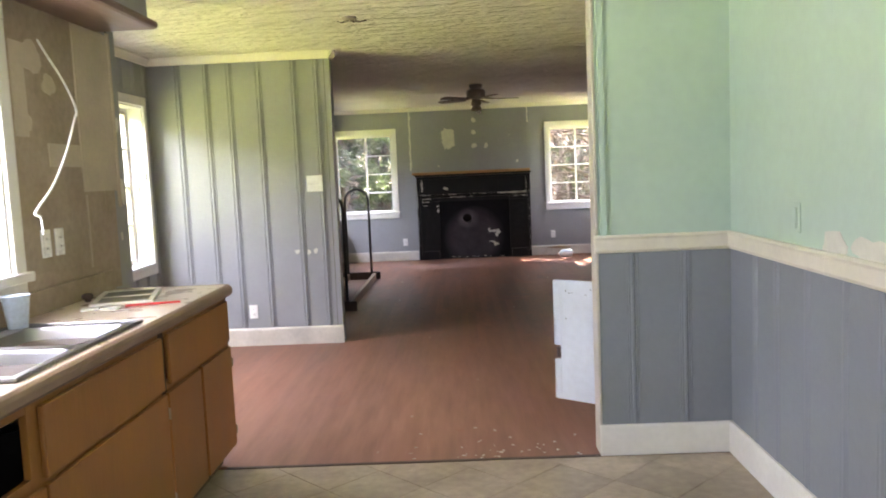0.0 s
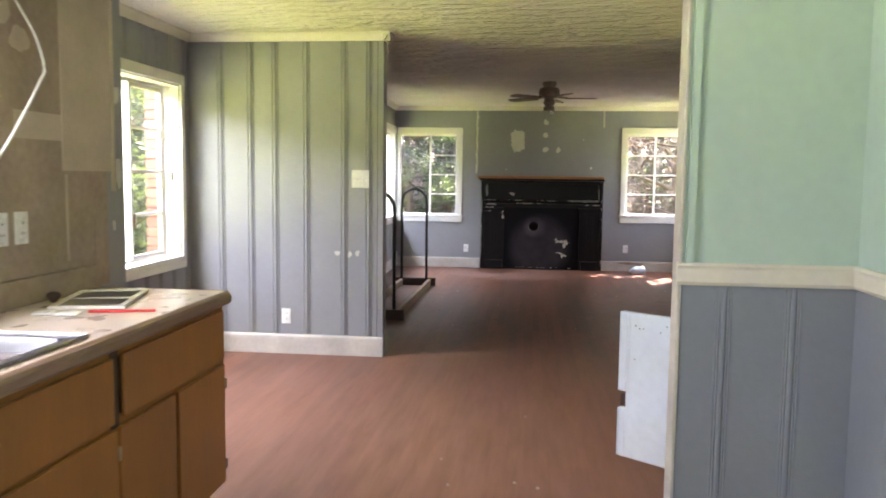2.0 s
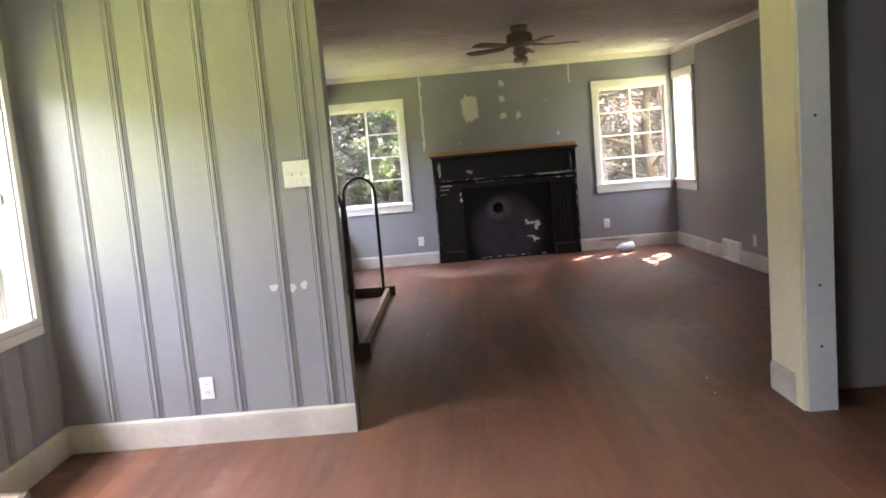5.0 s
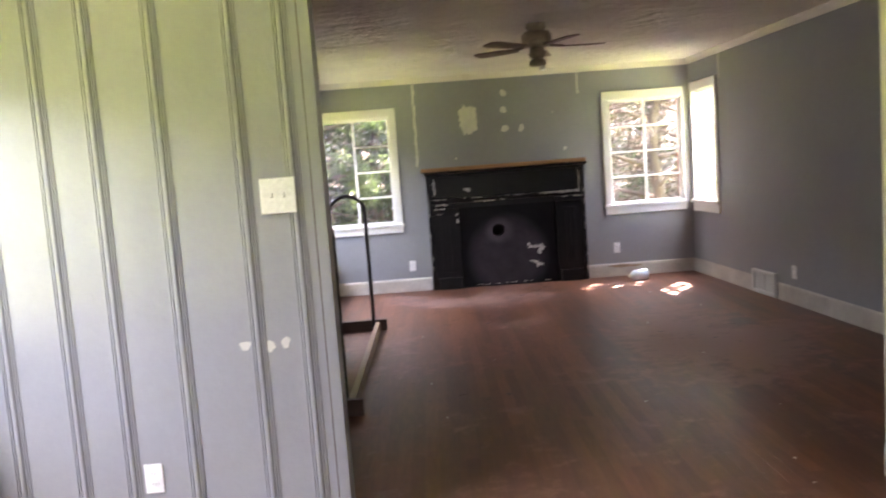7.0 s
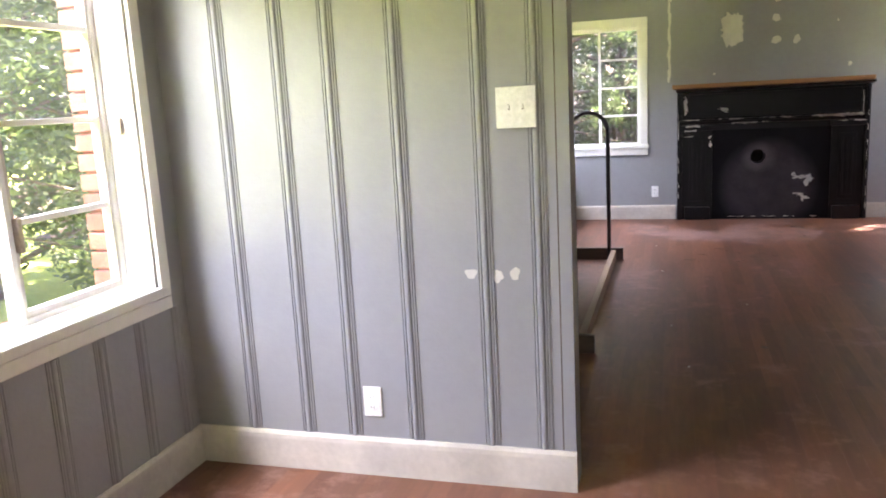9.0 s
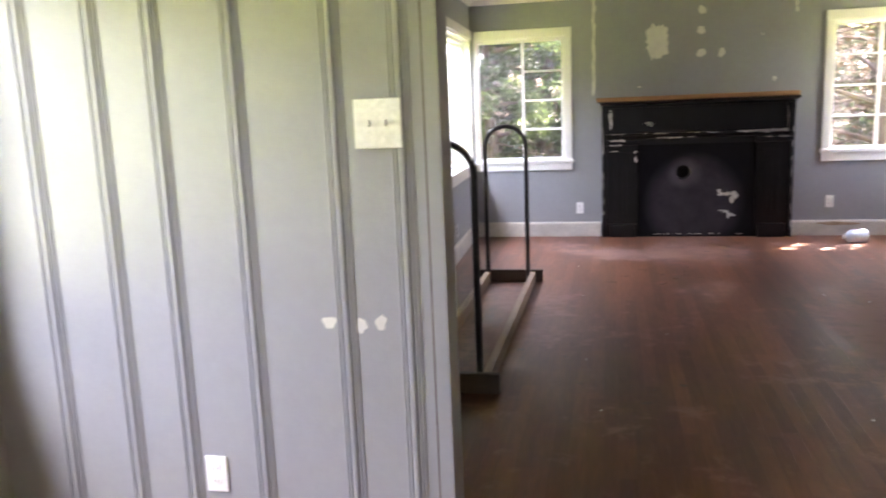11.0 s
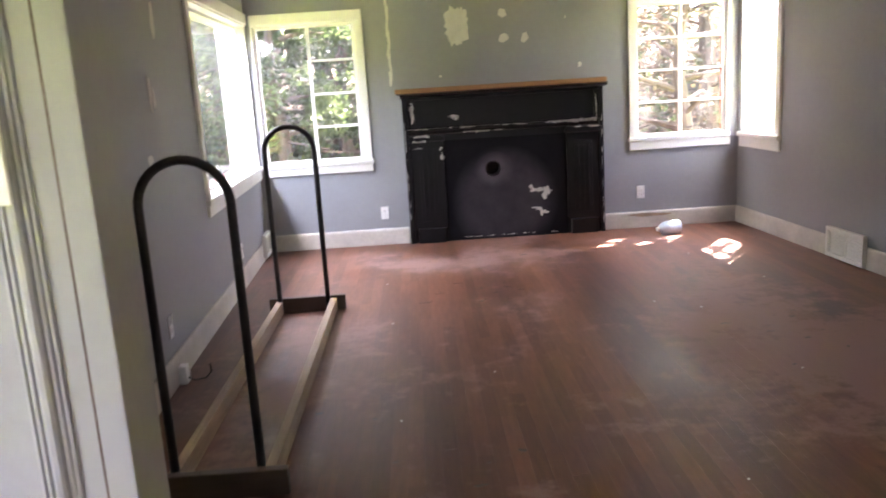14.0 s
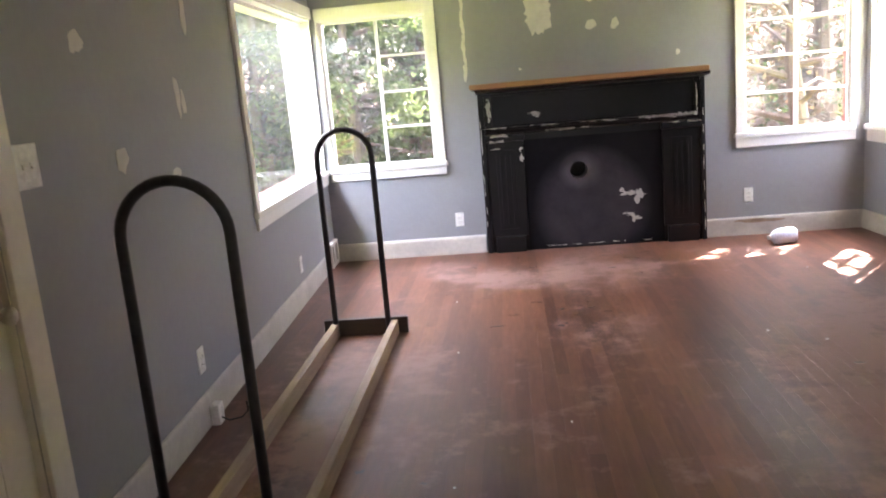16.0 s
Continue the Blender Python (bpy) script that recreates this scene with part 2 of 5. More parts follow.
def wood_floor_mat():
    m = mat("worn_lit_red_oak", (0.178, 0.071, 0.038), 0.46, dark=(0.082, 0.035, 0.022), scale=2.4, grain=45, grain_amount=0.16,
            bump=0.10, bump_scale=30, stretch=(1, 0.14, 1), island=0.19, spec=0.34)
    n, l = m.node_tree.nodes, m.node_tree.links
    b = n["Principled BSDF"]
    geo = n.new("ShaderNodeNewGeometry")
    wear = n.new("ShaderNodeTexNoise")
    wear.inputs["Scale"].default_value, wear.inputs["Detail"].default_value, wear.inputs["Roughness"].default_value = 1.3, 9.0, 0.68
    l.new(geo.outputs["Position"], wear.inputs["Vector"])
    ramp = n.new("ShaderNodeValToRGB")
    ramp.color_ramp.elements[0].position, ramp.color_ramp.elements[1].position = 0.50, 0.65
    # dull scuffed areas where furniture stood
    scuff = n.new("ShaderNodeTexNoise")
    scuff.inputs["Scale"].default_value, scuff.inputs["Detail"].default_value, scuff.inputs["Roughness"].default_value = 7.0, 9.0, 0.70
    l.new(geo.outputs["Position"], scuff.inputs["Vector"])
    sm = n.new("ShaderNodeMath")
    sm.operation = "MULTIPLY_ADD"
    sm.inputs[1].default_value = 0.85
    l.new(scuff.outputs["Fac"], sm.inputs[0]), l.new(wear.outputs["Fac"], sm.inputs[2])
    off = n.new("ShaderNodeMath")
    off.operation = "SUBTRACT"
    off.inputs[1].default_value = 0.475
    l.new(sm.outputs[0], off.inputs[0])
    total = off.outputs[0]
    for cx, cy, rx, ry, gain in ((1.8, 9.7, 1.0, 1.6, 0.36), (0.5, 12.3, 2.0, 0.9, 0.17), (-0.8, 9.6, 0.6, 1.6, 0.15), (0.3, 5.2, 2.2, 1.9, -0.16)):
        mp = n.new("ShaderNodeMapping")
        mp.inputs["Location"].default_value = (-cx / rx, -cy / ry, 0)
        mp.inputs["Scale"].default_value = (1 / rx, 1 / ry, 0)
        l.new(geo.outputs["Position"], mp.inputs["Vector"])
        gr = n.new("ShaderNodeTexGradient")
        gr.gradient_type = "SPHERICAL"
        l.new(mp.outputs[0], gr.inputs["Vector"])
        ad = n.new("ShaderNodeMath")
        ad.operation = "MULTIPLY_ADD"
        ad.inputs[1].default_value = gain
        l.new(gr.outputs["Fac"], ad.inputs[0]), l.new(total, ad.inputs[2])
        total = ad.outputs[0]
    l.new(total, ramp.inputs["Fac"])
    mixc = n.new("ShaderNodeMix")
    mixc.data_type = "RGBA"
    old = b.inputs["Base Color"].links[0].from_socket
    half = n.new("ShaderNodeMath")
    half.operation = "MULTIPLY"
    half.inputs[1].default_value = 0.85
    l.new(ramp.outputs[0], half.inputs[0])
    l.new(half.outputs[0], mixc.inputs["Factor"])
    l.new(old, mixc.inputs["A"])
    mixc.inputs["B"].default_value = (0.27, 0.16, 0.135, 1)
    l.new(mixc.outputs["Result"], b.inputs["Base Color"])
    # worn maps where window light is painted into the dining boards as paler colour
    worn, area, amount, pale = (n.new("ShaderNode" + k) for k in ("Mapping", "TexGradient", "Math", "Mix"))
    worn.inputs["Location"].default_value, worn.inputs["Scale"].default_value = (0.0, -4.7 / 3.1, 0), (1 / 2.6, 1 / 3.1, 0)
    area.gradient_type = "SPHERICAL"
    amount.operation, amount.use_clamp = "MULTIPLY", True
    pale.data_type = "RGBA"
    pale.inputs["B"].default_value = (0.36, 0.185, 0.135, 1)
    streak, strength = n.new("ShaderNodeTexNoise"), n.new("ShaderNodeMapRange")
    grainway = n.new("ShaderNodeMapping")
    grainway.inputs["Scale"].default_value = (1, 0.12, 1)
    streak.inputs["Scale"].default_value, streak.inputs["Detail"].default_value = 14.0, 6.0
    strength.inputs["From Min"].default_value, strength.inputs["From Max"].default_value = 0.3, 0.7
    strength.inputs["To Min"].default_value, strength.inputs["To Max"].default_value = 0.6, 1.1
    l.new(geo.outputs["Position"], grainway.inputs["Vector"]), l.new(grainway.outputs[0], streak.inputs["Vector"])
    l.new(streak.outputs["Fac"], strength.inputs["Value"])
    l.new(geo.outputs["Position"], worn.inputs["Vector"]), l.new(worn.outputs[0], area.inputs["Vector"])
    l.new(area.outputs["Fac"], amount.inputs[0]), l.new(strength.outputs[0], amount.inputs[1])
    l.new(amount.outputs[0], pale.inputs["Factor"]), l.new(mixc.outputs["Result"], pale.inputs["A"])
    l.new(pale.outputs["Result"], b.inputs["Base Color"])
    addr = n.new("ShaderNodeMath")
    addr.operation = "MULTIPLY_ADD"
    addr.inputs[1].default_value = 0.22
    l.new(ramp.outputs[0], addr.inputs[0])
    l.new(b.inputs["Roughness"].links[0].from_socket, addr.inputs[2])
    l.new(addr.outputs[0], b.inputs["Roughness"])
    return m


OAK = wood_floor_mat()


def ceiling_mat():
    m = mat("stippled_plaster", (0.80, 0.765, 0.67), 0.85, scale=2, amount=0.10, bump=0)
    n, l = m.node_tree.nodes, m.node_tree.links
    geo = n.new("ShaderNodeNewGeometry")
    a, c, bp, mixn = n.new("ShaderNodeTexNoise"), n.new("ShaderNodeTexNoise"), n.new("ShaderNodeBump"), n.new("ShaderNodeMath")
    a.inputs["Scale"].default_value, a.inputs["Detail"].default_value, a.inputs["Distortion"].default_value = 7.0, 4.0, 0.6
    c.inputs["Scale"].default_value, c.inputs["Detail"].default_value = 26.0, 3.0
    mp = n.new("ShaderNodeMapping")
    mp.inputs["Scale"].default_value = (0.6, 1.3, 1.0)
    l.new(geo.outputs["Position"], mp.inputs["Vector"])
    for t in (a, c):
        l.new(mp.outputs[0], t.inputs["Vector"])
    mixn.operation = "MULTIPLY_ADD"
    mixn.inputs[1].default_value = 0.35
    l.new(c.outputs["Fac"], mixn.inputs[0]), l.new(a.outputs["Fac"], mixn.inputs[2])
    bp.inputs["Strength"].default_value, bp.inputs["Distance"].default_value = 0.9, 0.10
    l.new(mixn.outputs[0], bp.inputs["Height"]), l.new(bp.outputs[0], n["Principled BSDF"].inputs["Normal"])
    return m


CEIL = ceiling_mat()


def glass_mat(name, veil):
    m = bpy.data.materials.new(name)
    m.use_nodes = True
    n, l = m.node_tree.nodes, m.node_tree.links
    n.remove(n["Principled BSDF"])
    tr, gl, fr, mix, df, mix2, pw, sc = (n.new("ShaderNode" + k) for k in ("BsdfTransparent", "BsdfGlossy", "LayerWeight", "MixShader", "BsdfTranslucent", "MixShader", "Math", "Math"))
    gl.inputs["Roughness"].default_value = 0.02
    fr.inputs["Blend"].default_value = 0.5
    pw.operation, sc.operation = "POWER", "MULTIPLY_ADD"
    pw.inputs[1].default_value, sc.inputs[1].default_value, sc.inputs[2].default_value = 5.0, 0.5, 0.02
    l.new(fr.outputs["Facing"], pw.inputs[0]), l.new(pw.outputs[0], sc.inputs[0])
    df.inputs["Color"].default_value = (0.8, 0.8, 0.8, 1)
    # share of white translucence that veils the clear pane
    mix2.inputs["Fac"].default_value = veil
    l.new(sc.outputs[0], mix.inputs[0]), l.new(tr.outputs[0], mix.inputs[1]), l.new(gl.outputs[0], mix.inputs[2])
    l.new(mix.outputs[0], mix2.inputs[1]), l.new(df.outputs[0], mix2.inputs[2])
    l.new(mix2.outputs[0], n["Material Output"].inputs["Surface"])
    return m


GLASS = glass_mat("window_glass", 0.012)
# white translucence added so sun and sky whiten the pane like glare
GLARE = glass_mat("glare_window_glass", 0.17)
HAZY = glass_mat("hazy_window_glass", 0.02)


# ---- mesh helpers ----
def cuboid(bm, x0, x1, y0, y1, z0, z1, bevel=0.0):
    """One box, with rounded edges where bevel is given."""
    m = Matrix.Translation(((x0 + x1) / 2, (y0 + y1) / 2, (z0 + z1) / 2)) @ Matrix.Diagonal((x1 - x0, y1 - y0, z1 - z0, 1))
    made = bmesh.ops.create_cube(bm, size=1, matrix=m)["verts"]
    if bevel:
        edges = list({e for v in made for e in v.link_edges})
        bmesh.ops.bevel(bm, geom=edges, offset=bevel, segments=2, affect="EDGES", profile=0.5)
    return bm


def bx(*args, bevel=0.0):
    return cuboid(bmesh.new(), *args, bevel=bevel)


def rod(bm, a, b, r0, r1=None, sides=12):
    """A round bar from a to b."""
    a, b = Vector(a), Vector(b)
    d = b - a
    m = Matrix.Translation((a + b) / 2) @ d.to_track_quat("Z", "Y").to_matrix().to_4x4()
    bmesh.ops.create_cone(bm, cap_ends=True, segments=sides, radius1=r0, radius2=r0 if r1 is None else r1, depth=d.length, matrix=m)
    return bm


def tube(bm, pts, r, sides=10):
    """A pipe along a line of points."""
    pts = [Vector(p) for p in pts]
    rings = []
    up = Vector((0.3, 0.9, 0.1))
    for i, p in enumerate(pts):
        d = (pts[min(i + 1, len(pts) - 1)] - pts[max(i - 1, 0)]).normalized()
        u = d.cross(up).normalized()
        v = d.cross(u)
        rings.append([bm.verts.new(p + r * (math.cos(k * math.tau / sides) * u + math.sin(k * math.tau / sides) * v)) for k in range(sides)])
    for a, b in zip(rings, rings[1:]):
        for k in range(sides):
            bm.faces.new((a[k], a[(k + 1) % sides], b[(k + 1) % sides], b[k]))
    bm.faces.new(rings[0][::-1]), bm.faces.new(rings[-1])
    return bm


def lathe(bm, profile, sides=24, at=(0, 0, 0), axis="Z"):
    """A turned shape from (radius, height) pairs."""
    rings = []
    for r, h in profile:
        ring = []
        for k in range(sides):
            a = k * math.tau / sides
            p = Vector((r * math.cos(a), r * math.sin(a), h))
            if axis == "X":
                p = Vector((p.z, p.x, p.y))
            if axis == "Y":
                p = Vector((p.x, p.z, p.y))
            ring.append(bm.verts.new(p + Vector(at)))
        rings.append(ring)
    for a, b in zip(rings, rings[1:]):
        for k in range(sides):
            bm.faces.new((a[k], a[(k + 1) % sides], b[(k + 1) % sides], b[k]))
    bm.faces.new(rings[0]), bm.faces.new(rings[-1])
    return bm


def part(name, bm, material, parent=None, label="", smooth=False):
    """Links a bmesh as one mesh object under its thing."""
    bmesh.ops.recalc_face_normals(bm, faces=bm.faces)
    me = bpy.data.meshes.new(name)
    if smooth:
        for f in bm.faces:
            f.smooth = True
    bm.to_mesh(me)
    bm.free()
    me.materials.append(material)
    ob = new(name, me)
    if parent:
        ob.parent = parent
        ob.matrix_parent_inverse = parent.matrix_basis.inverted()
    if label:
        ob["label"] = label
    return ob


def sub(name, bm, material, parent, label="", smooth=False):
    """A part given in its thing's own coordinates."""
    ob = part(name, bm, material, None, label, smooth)
    ob.parent = parent
    return ob


def thing(name, label, category, m=None, group="", kind=""):
    ob = new(name)
    ob.empty_display_size = 0.1
    if m is not None:
        ob.matrix_basis = m
    return tagged(ob, label, category, group, kind)


def setting(name, bm, material, label, category):
    return tagged(part(name, bm, material), label, category, kind="structure")


def wall_boxes(axis, p0, p1, a0, a1, openings=(), z0=0.0, z1=2.44):
    """A wall with its holes. axis x: the wall lies across x between p0 and p1 and runs along y from a0 to a1."""
    bm = bmesh.new()

    def put(u0, u1, lo, hi):
        if u1 - u0 > 1e-4 and hi - lo > 1e-4:
            cuboid(bm, p0, p1, u0, u1, lo, hi) if axis == "x" else cuboid(bm, u0, u1, p0, p1, lo, hi)
    at = a0
    for u0, u1, lo, hi in sorted(openings):
        put(at, u0, z0, z1)
        put(u0, u1, z0, lo)
        put(u0, u1, hi, z1)
        at = u1
    put(at, a1, z0, z1)
    return bm


def blob(bm, cx, cz, rx, rz, rng, put, n=18, lump=0.25):
    """A flat ragged patch 1.5 mm thick; put(u, v, d) gives a place on the wall."""
    ph = [rng.uniform(0, 6.28) for _ in range(4)]
    top, low = [], []
    for k in range(n):
        a = k * math.tau / n
        r = 1 + lump * (0.5 * math.sin(2 * a + ph[0]) + 0.35 * math.sin(3 * a + ph[1]) + 0.3 * math.sin(5 * a + ph[2])) + rng.uniform(-0.12, 0.12) * lump * 3
        u, v = cx + rx * r * math.cos(a), cz + rz * r * math.sin(a)
        top.append(bm.verts.new(put(u, v, 0.0018))), low.append(bm.verts.new(put(u, v, -0.001)))
    bm.faces.new(top)
    for k in range(n):
        bm.faces.new((top[k], low[k], low[(k + 1) % n], top[(k + 1) % n]))
    return bm


H = 2.437
XL, XD, XK = -1.595, -2.14, -1.335
YF, XR = 13.058, 2.81
YP, XP = 6.934, -0.620
TURN = radians(2.1)  # the living room's side walls stand a little askew
XE = 1.612
STUB0, STUB1 = 1.057, 1.684
rng = random.Random(7)

# ---- ground and setting ----
bm = bmesh.new()
bmesh.ops.create_grid(bm, x_segments=60, y_segments=60, size=150)
for v in bm.verts:
    d = max(0, math.hypot(v.co.x, v.co.y - 6) - 14)
    v.co.z = -0.45 + min(6, max(0, v.co.y - 20) * 0.16) + 0.15 * noise.noise(v.co * 0.15) * min(1, d)
ground = setting("ground", bm, GRASS, "mown green lawn round the house", "lawn")
bm = bmesh.new()
bmesh.ops.create_grid(bm, x_segments=30, y_segments=18, size=1, matrix=Matrix.Translation((3, 24.2, 0)) @ Matrix.Diagonal((17, 10, 1, 1)))
for v in bm.verts:
    v.co.z = -0.40 + max(0, v.co.y - 16) * 0.20 + 0.22 * noise.noise(v.co * 0.4)
setting("woodland_floor", bm, LITTER, "brown leaf litter on the rising bank behind the house", "ground")

# floors
setting("floor", bx(XD - 0.2, XR + 0.35, 4.075, YF + 0.1, -0.2, -0.012), DARK, "worn red-brown strip wood floor", "floor")
floor = bpy.data.objects["floor"]
kf = setting("floor_kitchen", bx(XK - 0.2, 1.9, -1.6, 4.062, -0.2, -0.006), JOINT, "scuffed tan linoleum kitchen floor", "floor")
strip = bmesh.new()
cuboid(strip, XK + 0.55, 1.042, 4.062, 4.088, -0.02, 0.004, 0.003)
setting("threshold", strip, BROWN, "dark worn edge strip between linoleum and boards", "threshold")

# ceiling and roof
setting("ceiling", cuboid(bx(XD - 0.25, XR + 0.11, -1.6, YF + 0.2, H, H + 0.1), XR + 0.11, XR + 0.42, 3.9, 11.6, H, H + 0.1), CEIL, "cream textured plaster ceiling", "ceiling")
setting("roof", cuboid(bx(XD - 0.35, XR + 0.15, -1.8, YF + 0.35, H + 0.12, H + 0.5), XR + 0.15, XR + 0.46, 3.7, 11.7, H + 0.12, H + 0.5), SHINGLE, "low roof slab with short eaves", "roof")

# walls
WIN_SINK = (1.95, 3.34, 1.08, 2.06)
WIN_DIN = (4.72, 6.770, 0.755, 2.035)
WIN_SIDE_L = (10.90, 13.03, 0.793, 2.04)
WIN_FAR_L = (-1.555, -0.64, 0.80, 2.03)
WIN_FAR_R = (1.875, 2.735, 0.84, 2.04)
WIN_SIDE_R = (12.32, 12.99, 0.84, 2.07)
FLUE = (0.36, 0.70, 0.48, 0.82)


def outer_wall(name, axis, side, p, a0, a1, openings, inner, label, T=0.14, leaf=0.11):
    """Inner leaf with paint and an outer brick leaf."""
    q0, q1 = (p, p + side * T)
    r0, r1 = (p + side * T, p + side * (T + leaf))
    w = setting(name, wall_boxes(axis, min(q0, q1), max(q0, q1), a0, a1, openings), inner, label, "wall")
    part("brick_leaf", wall_boxes(axis, min(r0, r1), max(r0, r1), a0, a1, [o for o in openings if o != FLUE], z0=-0.5), BRICK, w)
    return w


outer_wall("wall_kitchen_left", "x", -1, XK, -1.6, 4.20, [WIN_SINK], TAN, "scarred tan kitchen wall stripped of its cabinets")
wr = setting("wall_kitchen_return", bx(XD - 0.25, XK, 4.20, 4.45, 0, H), GREY, "grey painted wall end beside the counter", "wall")
outer_wall("wall_dining_left", "x", -1, XD, 4.45, 7.06, [WIN_DIN], GREY, "grey panelled wall with a metal window")
outer_wall("wall_living_left", "x", -1, XL, 6.98, YF, [WIN_SIDE_L, (7.56, 8.44, 0.0, 2.05)], GREY, "grey painted living room wall with spackle spots")
outer_wall("wall_far", "y", 1, YF, XL - 0.25, XR + 0.10, [WIN_FAR_L, WIN_FAR_R, FLUE], GREY, "grey painted chimney wall with plaster scars")
outer_wall("wall_right", "x", 1, XR, 6.9, YF, [WIN_SIDE_R], GREY, "grey painted living room wall", 0.08, 0.03)
partition = setting("wall_partition", bx(XD, XP, YP, 7.06, 0, H), GREY, "grey painted panelled partition wall", "wall")
setting("wall_living_near", bx(XE + 0.14, XR + 0.35, 6.98, 7.12, 0, H), GREY, "grey painted wall beside the room opening", "wall")
setting("wall_dining_right", wall_boxes("x", XE, XE + 0.14, 4.20, 7.12, [(5.86, 6.70, 0.0, 2.04)], z1=H), POST, "cream painted wall with a cased doorway", "wall")
setting("wall_hall", bx(2.90, 3.0, 4.1, 6.98, 0, H), GREY, "dark grey hall wall seen through the doorway", "wall")
setting("wall_hall_end", bx(STUB1 + 0.14, 3.0, 4.0, 4.10, 0, H), GREY, "grey hall end wall", "wall")
setting("floor_hall", bx(XE + 0.1, 3.0, 4.1, 6.98, -0.1, -0.003), BROWN, "dark wooden hall floor", "floor")

w = setting("wall_stub", bx(STUB0, STUB1 + 0.08, 4.09, 4.20, 1.0, H), MINT, "mint green upper wall of the kitchen cross wall", "wall")
setting("wall_stub_lower", bx(STUB0, STUB1 + 0.08, 4.088, 4.20, 0, 1.0), WAINSCOT, "grey panelled wainscot of the kitchen cross wall", "wall")
setting("wall_kitchen_right", bx(STUB1, STUB1 + 0.14, -1.6, 4.09, 1.0, H), MINT, "mint green upper kitchen wall with chipped spots", "wall")
setting("wall_kitchen_right_lower", bx(STUB1 - 0.002, STUB1 + 0.14, -1.6, 4.088, 0, 1.0), WAINSCOT, "grey panelled kitchen wainscot", "wall")
setting("wall_kitchen_back", wall_boxes("y", -1.75, -1.6, XK - 0.2, STUB1 + 0.14, [(-0.2, 1.2, 0.9, 2.1)], z1=H), MINT, "mint green kitchen back wall", "wall")

ASKEW_L, ASKEW_R = [bpy.data.objects["wall_living_left"]], [bpy.data.objects["wall_right"]]


# ---- windows ----
def on_wall(axis, p, side):
    """A function that lays boxes on a wall: u along it, d outwards from its inner face, z up."""
    def lay(bm, u0, u1, d0, d1, z0, z1, bevel=0.0):
        a, b = sorted((p + side * d0, p + side * d1))
        return cuboid(bm, a, b, u0, u1, z0, z1, bevel) if axis == "x" else cuboid(bm, u0, u1, a, b, z0, z1, bevel)
    return lay


def window(name, axis, p, side, hole, sashes, label, casing=0.075, depth=0.11, low=True, high=True, trim=WHITE, metal=WHITE, glass=GLASS, reach=None, sash=None,
           head=0.09, nose=0.045, horn=0.015, apron=0.13):
    """A cased metal window. sashes: (u0, u1, rows) for each light; low, high: casing at that end."""
    u0, u1, z0, z1 = hole
    lay = on_wall(axis, p, side)
    w = thing(name, label, "window", kind="structure")
    a, b = (u0 - casing if low else u0), (u1 + casing if high else u1)
    part("casing_head", lay(bmesh.new(), a, b, -0.022, 0.0, z1, z1 + head, 0.004), trim, w)
    if low:
        part("casing_side", lay(bmesh.new(), u0 - casing, u0, -0.020, 0.0, z0, z1, 0.004), trim, w)
    if high:
        part("casing_side", lay(bmesh.new(), u1, u1 + casing, -0.020, 0.0, z0, z1, 0.004), trim, w)
    part("window_sill", lay(bmesh.new(), a - horn * low, b + horn * high, -nose, depth, z0 - 0.035, z0 + 0.004, 0.006), trim, w)
    part("apron", lay(bmesh.new(), a, b, -0.018, 0.0, z0 - apron, z0 - 0.036, 0.004), trim, w)
    bm = bmesh.new()
    r = reach or depth
    lay(bm, u0, u0 + 0.012, 0.0, r, z0, z1), lay(bm, u1 - 0.012, u1, 0.0, r, z0, z1), lay(bm, u0 + 0.012, u1 - 0.012, 0.0, r, z1 - 0.012, z1)
    part("reveal_lining", bm, trim, w)
    f = 0.022
    bm = bmesh.new()
    lay(bm, u0 + 0.012, u0 + 0.012 + f, depth - 0.035, depth, z0, z1 - 0.012), lay(bm, u1 - 0.012 - f, u1 - 0.012, depth - 0.035, depth, z0, z1 - 0.012)
    lay(bm, u0 + 0.034, u1 - 0.034, depth - 0.035, depth, z0, z0 + f), lay(bm, u0 + 0.034, u1 - 0.034, depth - 0.035, depth, z1 - 0.034, z1 - 0.012)
    part("window_frame", bm, metal, w)
    for i, (s0, s1, rows) in enumerate(sashes):
        if i:
            part("mullion", lay(bmesh.new(), s0 - 0.014, s0 + 0.010, depth - 0.045, depth + 0.005, z0 + 0.02, z1 - 0.03, 0.004), metal, w)
        if sash and rows > 1:
            bm = bmesh.new()
            a0, a1, b0, b1 = s0 + 0.012, s1 - 0.004, z0 + 0.02, z1 - 0.034
            lay(bm, a0, a0 + 0.020, depth - 0.032, depth + 0.004, b0, b1), lay(bm, a1 - 0.020, a1, depth - 0.032, depth + 0.004, b0, b1)
            lay(bm, a0 + 0.020, a1 - 0.020, depth - 0.032, depth + 0.004, b0, b0 + 0.024), lay(bm, a0 + 0.020, a1 - 0.020, depth - 0.032, depth + 0.004, b1 - 0.026, b1)
            part("sash_frame", bm, sash, w, "grey weathered metal sash")
        zs = [z0 + 0.02 + (z1 - 0.05 - z0) * k / rows for k in range(rows + 1)]
        for k in range(rows):
            pane = part("pane", lay(bmesh.new(), s0 + 0.008, s1 - 0.004, depth - 0.014, depth - 0.010, zs[k], zs[k + 1]), glass, w)
            pane.visible_shadow = False
            if k:
                part("muntin", lay(bmesh.new(), s0 + 0.008, s1 - 0.004, depth - 0.028, depth + 0.002, zs[k] - 0.010, zs[k] + 0.010, 0.002), metal, w)
    return w


